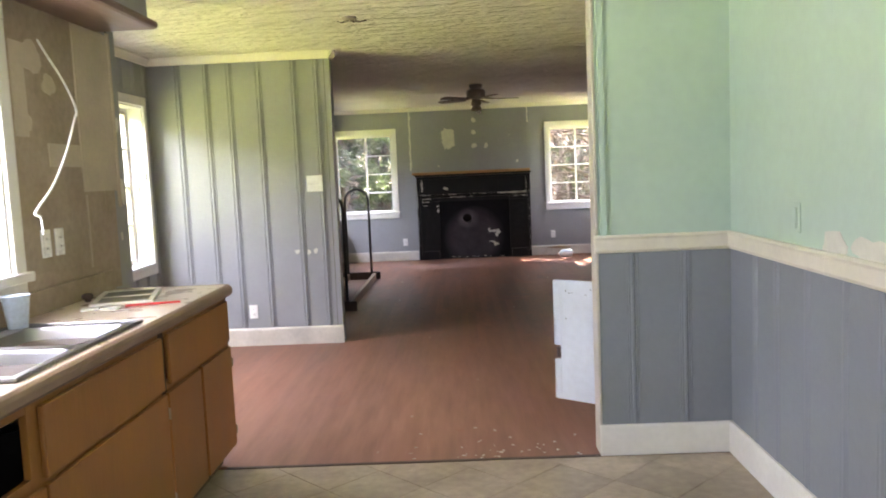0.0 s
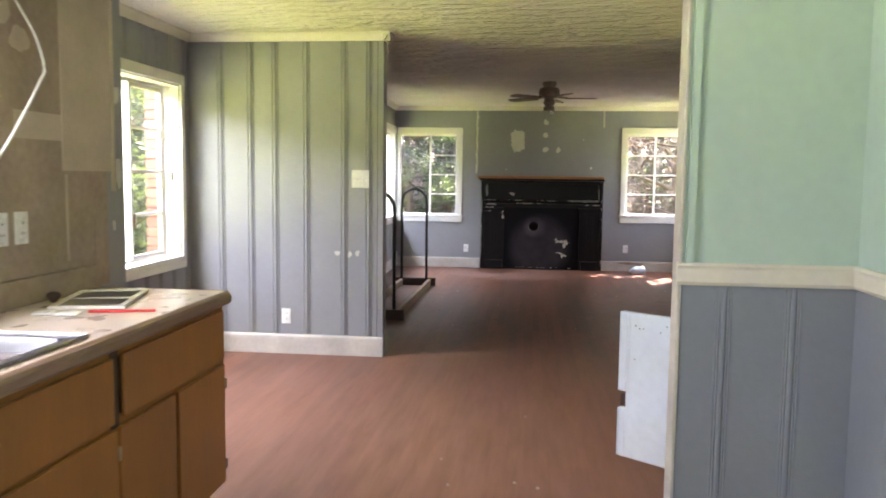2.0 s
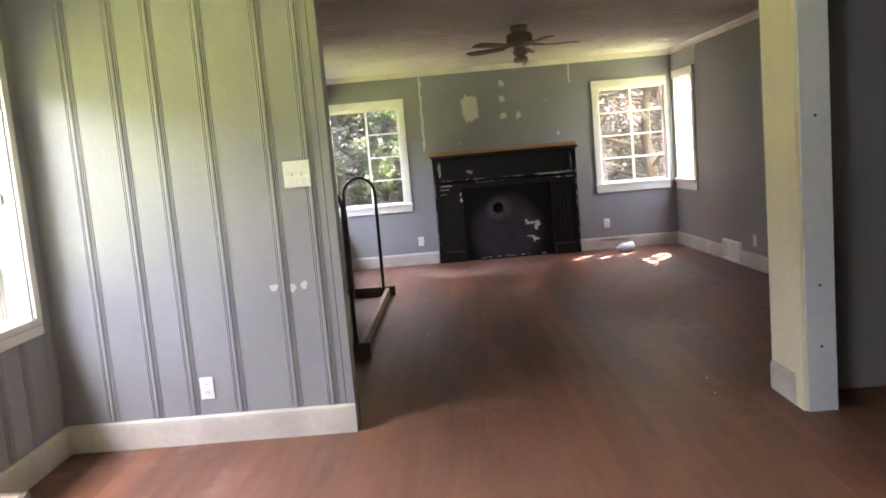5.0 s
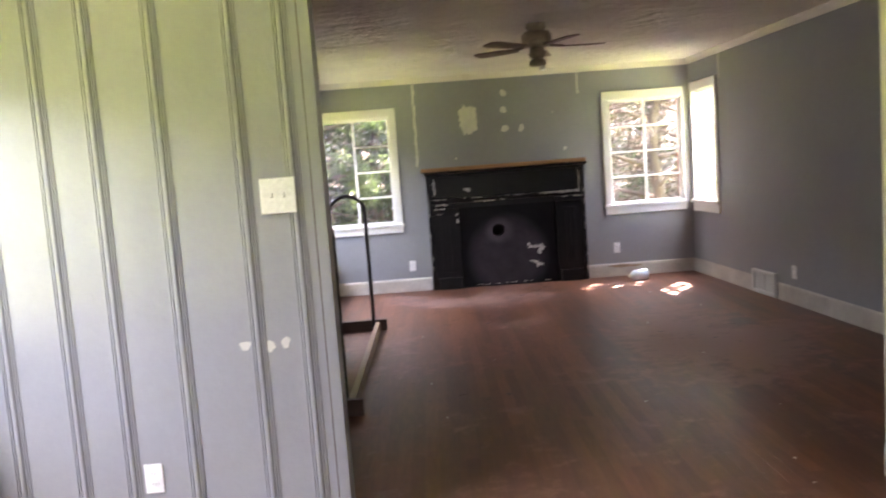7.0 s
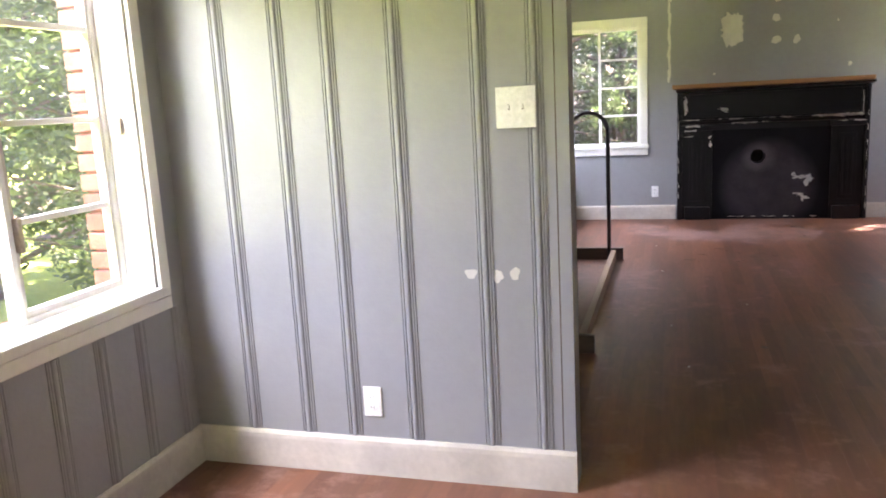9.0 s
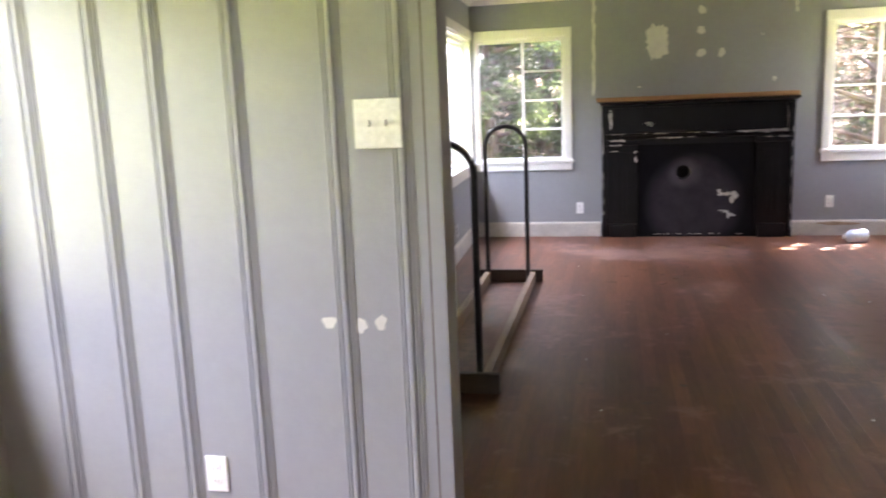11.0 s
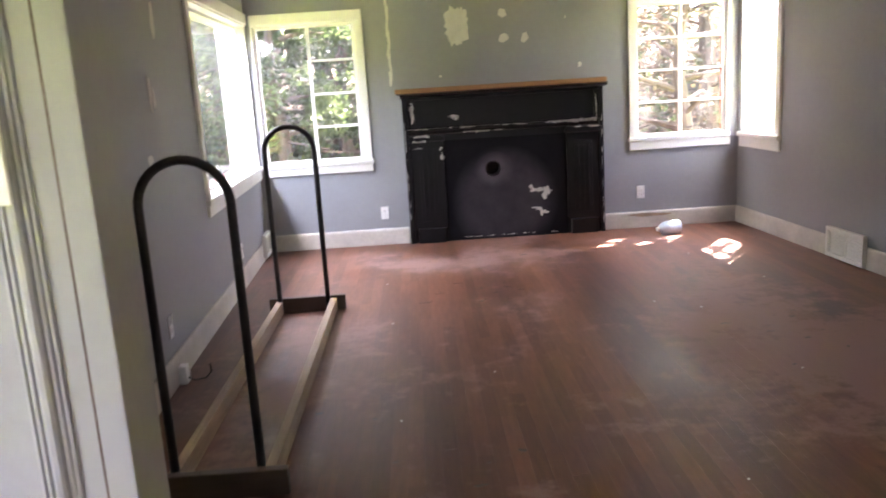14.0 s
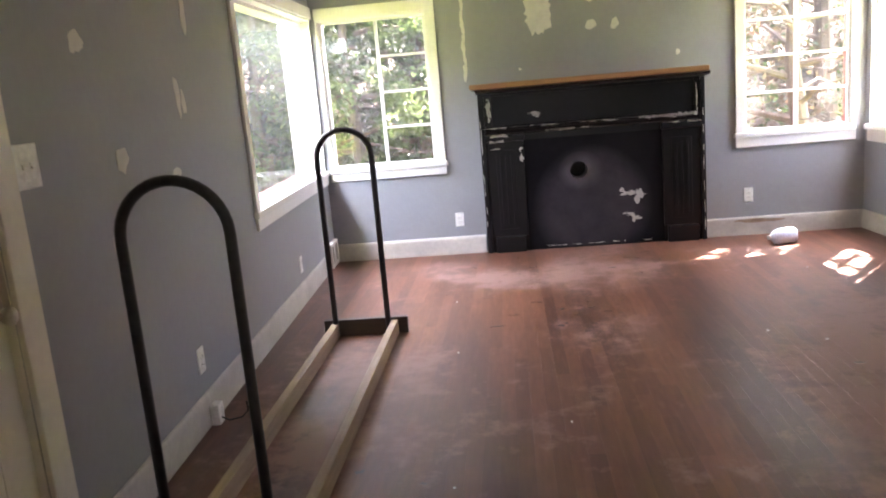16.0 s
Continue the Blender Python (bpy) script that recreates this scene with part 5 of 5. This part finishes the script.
def grille():
    g = thing("vent_grille", "white metal vent grille lying on the worktop", "vent grille", pose(-1.122, 3.872, ZC + 0.001, 0, 0, 16))
    w, h = 0.26, 0.42
    bm = bmesh.new()
    cuboid(bm, -w / 2, w / 2, -h / 2, -h / 2 + 0.024, 0, 0.012, 0.002), cuboid(bm, -w / 2, w / 2, h / 2 - 0.024, h / 2, 0, 0.012, 0.002)
    cuboid(bm, -w / 2, -w / 2 + 0.024, -h / 2 + 0.024, h / 2 - 0.024, 0, 0.012, 0.002), cuboid(bm, w / 2 - 0.024, w / 2, -h / 2 + 0.024, h / 2 - 0.024, 0, 0.012, 0.002)
    sub("frame", bm, WHITE, g)
    sub("backing", bx(-w / 2 + 0.024, w / 2 - 0.024, -h / 2 + 0.024, h / 2 - 0.024, 0.0, 0.002), DARK, g)
    sub("bar", bx(-w / 2 + 0.024, w / 2 - 0.024, -0.008, 0.008, 0.002, 0.011), WHITE, g)
    first = None
    for k in range(24):
        y = -h / 2 + 0.045 + k * 0.0145
        if first is None:
            first = sub("slat", bx(-w / 2 + 0.024, w / 2 - 0.024, -0.0045, 0.0045, -0.001, 0.001), STEEL, g)
            ob = first
        else:
            ob = new("slat", first.data)
            ob.parent = g
        ob.matrix_basis = pose(0, y, 0.0065, 24)


grille()
st = thing("red_straw", "red plastic stick lying on the worktop", "stick")
part("stick", rod(bmesh.new(), (-1.021, 3.611, ZC + 0.0055), (-0.808, 3.671, ZC + 0.0055), 0.005), RED, st)
for i, (x, y, a) in enumerate(((-1.145, 3.555, 20), (-1.062, 3.562, 8))):
    p = thing("loose_cover_plate", "loose white plastic cover plate on the worktop", "cover plate", pose(x, y, ZC + 0.0005, 0, 0, a), "loose cover plates")
    sub("plate", bx(-0.036, 0.036, -0.03, 0.03, 0, 0.010, bevel=0.004), PLATE, p)
kn = thing("wooden_knob", "small round brown wooden knob on the worktop", "knob", pose(-1.27, 3.80, ZC + 0.0005))
sub("knob", lathe(bmesh.new(), [(0.012, 0), (0.014, 0.008), (0.024, 0.016), (0.026, 0.028), (0.018, 0.037), (0.003, 0.04)]), BROWN, kn, smooth=True)

# living room floor
jug = thing("plastic_jug", "empty translucent plastic jug lying on the floor", "jug", pose(2.03, 12.64, 0.058, 0, 90, 195) @ Matrix.Scale(0.84, 4))
sub("body", lathe(bmesh.new(), [(0.01, -0.12), (0.066, -0.12), (0.074, -0.11), (0.075, 0.03), (0.062, 0.075), (0.03, 0.11), (0.02, 0.118)]), JUG, jug, smooth=True)
sub("cap", lathe(bmesh.new(), [(0.022, 0.118), (0.022, 0.14), (0.004, 0.141)]), PLATE, jug)
sub("handle", tube(bmesh.new(), [(0.055, 0.0, 0.075), (0.088, 0.0, 0.06), (0.092, 0.0, 0.01), (0.076, 0.0, -0.02)], 0.010, 8), JUG, jug, smooth=True)
jk = thing("phone_jack", "white wall jack with a dangling wire at the baseboard", "wall jack")
ASKEW_L.append(jk)
part("box", bx(XL + 0.020, XL + 0.062, 9.67, 9.74, 0.0, 0.095, bevel=0.005), PLATE, jk)
part("wire", tube(bmesh.new(), [(XL + 0.06, 9.70, 0.03), (XL + 0.09, 9.71, 0.008), (XL + 0.14, 9.74, 0.006), (XL + 0.165, 9.76, 0.03), (XL + 0.16, 9.77, 0.07)], 0.004, 6), IRON, jk)

# the side walls with all that hangs on them, turned about the far corners
for group, px in ((ASKEW_L, XL), (ASKEW_R, XR)):
    turn = Matrix.Translation((px, YF, 0)) @ Matrix.Rotation(TURN, 4, "Z") @ Matrix.Translation((-px, -YF, 0))
    for ob in group:
        ob.matrix_basis = turn @ ob.matrix_basis

# paint chips on the floor
r3 = random.Random(21)
bm = bmesh.new()
for _ in range(60):
    y = 4.1 + abs(r3.gauss(0, 0.13)) if r3.random() < 0.55 else r3.uniform(4.2, 12.6)
    x = r3.choice((0.1, 0.42, 0.48, 0.66, 0.78, 0.9)) + r3.gauss(0, 0.07) if y < 7 else r3.uniform(-1.2, 2.5)
    s = r3.uniform(0.003, 0.008)
    blob(bm, x, y, s, s * r3.uniform(0.4, 1), r3, lambda u, v, d: (u, v, 0.0012 + d), n=7, lump=0.5)
tagged(part("paint_flakes", bm, PLASTER), "scattered white paint flakes on the boards", "debris", kind="stuff")


# ---- brick reveal of the dining window ----
jamb = tagged(part("brick_jamb", bx(XD - 0.25, XD - 0.160, 6.7705, 6.81, 0.70, 2.10), MORTAR), "red brick reveal outside the dining window", "brickwork", kind="structure")
first = None
for k in range(18):
    if first is None:
        first = part("brick", cuboid(bmesh.new(), -0.050, 0.050, -0.012, 0.012, -0.031, 0.031, 0.003), BRICK)
        ob = first
    else:
        ob = new("brick", first.data)
    ob.parent = jamb
    ob.matrix_basis = pose(XD - 0.212, 6.764, 0.72 + k * 0.073)


# ---- trees ----
def leaf_cloud(rng, centres, count, size, droop=0.0):
    """Many small leaves of two triangles round the given clump centres."""
    verts, faces = [], []
    for _ in range(count):
        c, r = centres[rng.randrange(len(centres))]
        while True:
            d = Vector((rng.uniform(-1, 1), rng.uniform(-1, 1), rng.uniform(-1, 1)))
            if d.length < 1:
                break
        p = c + d * r
        u = Vector((rng.gauss(0, 1), rng.gauss(0, 1), rng.gauss(0, 0.5) - droop)).normalized()
        v = u.cross(Vector((rng.gauss(0, 1), rng.gauss(0, 1), rng.gauss(0, 1)))).normalized()
        s = size * rng.uniform(0.6, 1.3)
        i = len(verts)
        verts += [p - u * s, p + v * s * 0.42, p + u * s, p - v * s * 0.42]
        faces.append((i, i + 1, i + 2, i + 3))
    me = bpy.data.meshes.new("crown")
    me.from_pydata([tuple(q) for q in verts], [], faces)
    return me


def tree(x, y, height, spread, seed, leaf, count, size, low, label, droop=0.0, ground_z=-0.45):
    r = random.Random(seed)
    t = thing("tree", label, "tree", pose(x, y, ground_z), "trees round the house")
    bm = bmesh.new()
    pts = [Vector((0.12 * math.sin(k * 1.3 + seed) * k / 6, 0.12 * math.cos(k * 1.7 + seed) * k / 6, height * 0.92 * k / 7)) for k in range(8)]
    r0 = 0.02 * height + 0.04
    for k in range(7):
        rod(bm, pts[k], pts[k + 1], r0 * (1 - k / 7.6), r0 * (1 - (k + 1) / 7.6), 9)
    centres = []
    for k in range(26):
        f = low + (1 - low) * (k + 0.5) / 26
        base = pts[0].lerp(pts[-1], f)
        a = k * 2.399 + seed
        reach = spread * (1.0 - 0.65 * ((f - low) / (1 - low)) ** 1.4) * r.uniform(0.7, 1.15)
        tip = base + Vector((math.cos(a) * reach, math.sin(a) * reach, reach * (0.35 - droop) + r.uniform(-0.2, 0.3)))
        mid = base.lerp(tip, 0.5) + Vector((0, 0, 0.08 * reach))
        rod(bm, base, mid, 0.035 * reach / spread + 0.01, 0.02, 6), rod(bm, mid, tip, 0.018, 0.006, 5)
        for _ in range(3):
            q = base.lerp(tip, r.uniform(0.35, 0.95))
            e = q + Vector((r.uniform(-1, 1), r.uniform(-1, 1), r.uniform(-0.6, 0.5) - droop)) * reach * 0.4
            rod(bm, q, e, 0.009, 0.003, 4)
            centres.append((e, reach * r.uniform(0.14, 0.26)))
        centres.append((tip, reach * r.uniform(0.2, 0.32))), centres.append((mid, reach * 0.24))
    sub("trunk", bm, BARK, t)
    me = leaf_cloud(r, centres, count, size, droop)
    me.materials.append(leaf)
    crown = new("crown", me)
    crown.parent = t
    return t


GREENT = "leafy green broadleaf tree with a ragged crown"
FIR = "dark conifer with drooping green branches"
BROWNT = "bare-twigged brown tree on the wooded bank"
# beyond the dining and picture windows
for i, (x, y, h, s) in enumerate(((-7.0, 9.0, 7.5, 2.6), (-9.5, 13.0, 9.0, 3.0), (-6.3, 13.5, 6.5, 2.2), (-10.0, 17.5, 9.0, 3.2), (-6.6, 17.0, 7.0, 2.4), (-12.5, 9.5, 9.0, 3.2), (-9.0, 5.0, 8.0, 2.8), (-11.0, 0.5, 9.0, 3.2), (-13.0, 22.0, 10.0, 3.6))):
    tree(x, y, h, s, 40 + i, LEAF, 15000, 0.055, 0.06, GREENT)
for i, (x, y, h, s) in enumerate(((-4.9, 10.6, 5.0, 1.7), (-5.7, 12.2, 5.5, 1.9), (-4.6, 12.6, 4.6, 1.5), (-7.2, 10.9, 6.0, 2.0), (-5.4, 15.0, 5.5, 1.8))):
    tree(x, y, h, s, 60 + i, LEAF, 16000, 0.045, 0.03, "dense leafy green shrub tree by the wall")
# behind the chimney wall
for i, (x, y, h, s) in enumerate(((-1.75, 15.4, 4.2, 0.9), (-2.9, 15.6, 4.2, 1.0), (-1.05, 16.3, 4.6, 0.95), (-4.2, 13.3, 4.4, 1.0))):
    tree(x, y, h, s, 100 + i, SPRIG, 12000, 0.04, 0.05, "young fir with bright green drooping sprigs", droop=0.4)
for i, (x, y, h, s) in enumerate(((-2.6, 16.2, 7.0, 1.9), (-0.9, 17.6, 7.5, 2.0), (-3.8, 19.5, 9.0, 2.6), (0.8, 19.5, 9.0, 2.5), (-1.8, 21.5, 9.0, 2.6))):
    tree(x, y, h, s, 80 + i, NEEDLE, 15000, 0.042, 0.05, FIR, droop=0.45)
for i, (x, y, h, s) in enumerate(((2.6, 17.2, 6.0, 2.2), (4.4, 18.0, 7.0, 2.4), (3.4, 20.5, 8.0, 2.6), (6.2, 19.5, 8.0, 2.8), (1.8, 22.0, 8.5, 2.6), (5.2, 23.0, 9.0, 3.0))):
    tree(x, y, h, s, 120 + i, DRY if i % 2 else NEEDLE, 6500, 0.045, 0.06, BROWNT, droop=0.25, ground_z=-0.3)
for i, (x, y, h, s) in enumerate(((-3.0, 26.0, 10.0, 3.2), (1.0, 27.0, 11.0, 3.4), (4.5, 27.5, 11.0, 3.4), (8.5, 26.0, 11.0, 3.4), (9.5, 21.0, 9.0, 3.0))):
    tree(x, y, h, s, 160 + i, NEEDLE, 15000, 0.075, 0.04, FIR, droop=0.3, ground_z=0.4)
# big-leaved high crowns added only to keep the sun off the bank
for i, (x, y, h, s) in enumerate(((0.0, 22.5, 11.0, 3.4), (4.0, 24.5, 12.0, 3.8), (-4.2, 23.0, 11.0, 3.6), (9.8, 25.5, 12.0, 3.8))):
    tree(x, y, h, s, 180 + i, LEAF, 11000, 0.13, 0.25, "tall broadleaf tree added to shade the bank", ground_z=0.6)
for i, (x, y, h, s) in enumerate(((1.75, 15.6, 4.6, 1.7), (3.05, 15.2, 4.4, 1.6))):
    tree(x, y, h, s, 320 + i, DRY, 900, 0.045, 0.04, "dead conifer with bare spreading brown limbs", droop=0.25, ground_z=-0.4)
# high crowns added mostly out of view to block and break up the sun
tree(1.2, 16.0, 9.5, 1.6, 300, LEAF, 14000, 0.09, 0.5, "tall unseen broadleaf tree added to keep sun off the chimney wall")
tree(4.35, 16.0, 9.5, 1.1, 301, LEAF, 1500, 0.07, 0.55, "tall thin-crowned tree added to dapple the corner window's sun")
tree(4.75, 15.0, 9.0, 1.2, 302, LEAF, 26, 0.10, 0.5, "spindly half-bare tree added to fray the sun patch")
# far wood all round
r5 = random.Random(5)
far_mesh = None
for ring, (rad, count) in enumerate(((30, 26), (40, 30))):
    for k in range(count):
        a = k * math.tau / count + 0.1 * ring
        x, y = 0.5 + rad * math.cos(a) * r5.uniform(0.92, 1.08), 8 + rad * math.sin(a) * r5.uniform(0.92, 1.08)
        if x > 8 and abs(y - 9) < 26:
            continue
        if far_mesh is None:
            far_mesh = tree(x, y, 11, 4.0, 200, LEAF, 7000, 0.22, 0.05, "tall green tree at the edge of the woods")
        else:
            copy_thing(far_mesh, pose(x, y, -0.45 + (max(0, y - 20) * 0.14 if y > 20 else 0), 0, 0, r5.uniform(0, 360)))

# ---- floor boards ----
BW = 0.0665
x0 = XD + 0.002
rb = random.Random(9)
shapes = {}
near, rest_v, rest_f = [], [], []
cols = int((XR + 0.3 - x0) / BW)
for c in range(cols + 1):
    xa = x0 + c * BW
    y = 4.092 - rb.uniform(0, 0.0)
    first_len = rb.choice((0.45, 0.7, 0.95, 1.2))
    while y < YF - 0.01:
        ln = first_len if first_len else rb.choice((0.7, 0.9, 1.1, 1.4, 1.7))
        first_len = None
        y1 = min(y + ln, YF - 0.002)
        if y1 > y + 0.02 and not (xa < XL - 0.12 and y > 7.08) and not (xa > XR + 0.03 + (YF - y) * 0.0367):
            near.append((xa, y, round(y1 - y, 3)))
        y = y1


def board_mesh(ln):
    bm = bmesh.new()
    g = 0.00006
    x1, y1 = BW - g, ln - g
    e = 0.0002
    lo = [(g, g), (x1, g), (x1, y1), (g, y1)]
    hi = [(g + e, g + e), (x1 - e, g + e), (x1 - e, y1 - e), (g + e, y1 - e)]
    a = [bm.verts.new((*p, -0.010)) for p in lo]
    b = [bm.verts.new((*p, -0.0001)) for p in lo]
    t = [bm.verts.new((*p, 0.0)) for p in hi]
    bm.faces.new(t)
    for i in range(4):
        j = (i + 1) % 4
        bm.faces.new((b[i], b[j], t[j], t[i])), bm.faces.new((a[i], a[j], b[j], b[i]))
    bmesh.ops.recalc_face_normals(bm, faces=bm.faces)
    me = bpy.data.meshes.new("floor_board")
    bm.to_mesh(me)
    bm.free()
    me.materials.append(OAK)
    return me


singles = 0
for xa, y, ln in near:
    if -0.85 < xa < 1.55 and y < 7.9 and singles < 300:
        if ln not in shapes:
            shapes[ln] = board_mesh(ln)
        ob = new("floor_board", shapes[ln])
        ob.parent = floor
        ob.matrix_basis = pose(xa, y, rb.uniform(-0.00003, 0.00003))
        singles += 1
    else:
        i = len(rest_v)
        g, z = 0.00006, rb.uniform(-0.00003, 0.00003)
        xb, yb = xa + BW - g, y + ln - g
        e = 0.0002
        for zz, q in ((-0.010, 0), (z - 0.0001, 0), (z, e)):
            rest_v += [(xa + g + q, y + g + q, zz), (xb - q, y + g + q, zz), (xb - q, yb - q, zz), (xa + g + q, yb - q, zz)]
        rest_f.append((i + 8, i + 9, i + 10, i + 11))
        for k in range(4):
            j = (k + 1) % 4
            rest_f += [(i + 4 + k, i + 4 + j, i + 8 + j, i + 8 + k), (i + k, i + j, i + 4 + j, i + 4 + k)]
me = bpy.data.meshes.new("floor_boards")
me.from_pydata(rest_v, [], rest_f)
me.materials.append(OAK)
fb = new("floor_boards", me)
fb.parent = floor
tagged(fb, "worn red-brown strip boards", kind="stuff")

# ---- kitchen floor tiles, laid on the diagonal ----
def clip(poly, axis, limit, keep_below):
    """Cuts a flat polygon at one line."""
    out = []
    for i, p in enumerate(poly):
        q = poly[(i + 1) % len(poly)]
        inside_p, inside_q = ((v[axis] <= limit) == keep_below for v in (p, q))
        if inside_p:
            out.append(p)
        if inside_p != inside_q:
            f = (limit - p[axis]) / (q[axis] - p[axis])
            out.append((p[0] + (q[0] - p[0]) * f, p[1] + (q[1] - p[1]) * f))
    return out


TILE = 0.305
rt = random.Random(14)
whole = None
for i in range(-20, 21):
    for j in range(-20, 21):
        cx, cy = 0.62 + (i - j) * TILE * 0.7071, 3.55 + (i + j) * TILE * 0.7071
        h = TILE * 0.7071 - 0.0022
        corners = [(cx - h, cy), (cx, cy - h), (cx + h, cy), (cx, cy + h)]
        poly = corners
        for axis, limit, below in ((0, XK + 0.004, False), (0, STUB1 - 0.002, True), (1, -1.58, False), (1, 4.0615, True)):
            poly = clip(poly, axis, limit, below) if poly else poly
        if len(poly) < 3 or (cx < -0.9 and cy > 0.3):
            continue
        if poly == corners and whole:
            me = whole
        else:
            base = (cx, cy) if poly == corners else (0, 0)
            n = len(poly)
            me = bpy.data.meshes.new("floor_tile")
            verts = [(x - base[0], y - base[1], z) for z in (-0.006, -0.0005) for x, y in poly]
            verts += [(cx - base[0] + (x - cx) * 0.996, cy - base[1] + (y - cy) * 0.996, 0.0) for x, y in poly]
            faces = [tuple(range(2 * n, 3 * n))]
            for k in range(n):
                q = (k + 1) % n
                faces += [(k, q, n + q, n + k), (n + k, n + q, 2 * n + q, 2 * n + k)]
            me.from_pydata(verts, [], faces)
            me.materials.append(LINO)
            if poly == corners:
                whole = me
        ob = new("floor_tile", me)
        ob.parent = kf
        ob.matrix_basis = pose(cx if me is whole else 0, cy if me is whole else 0, rt.uniform(-0.0006, 0.0004))
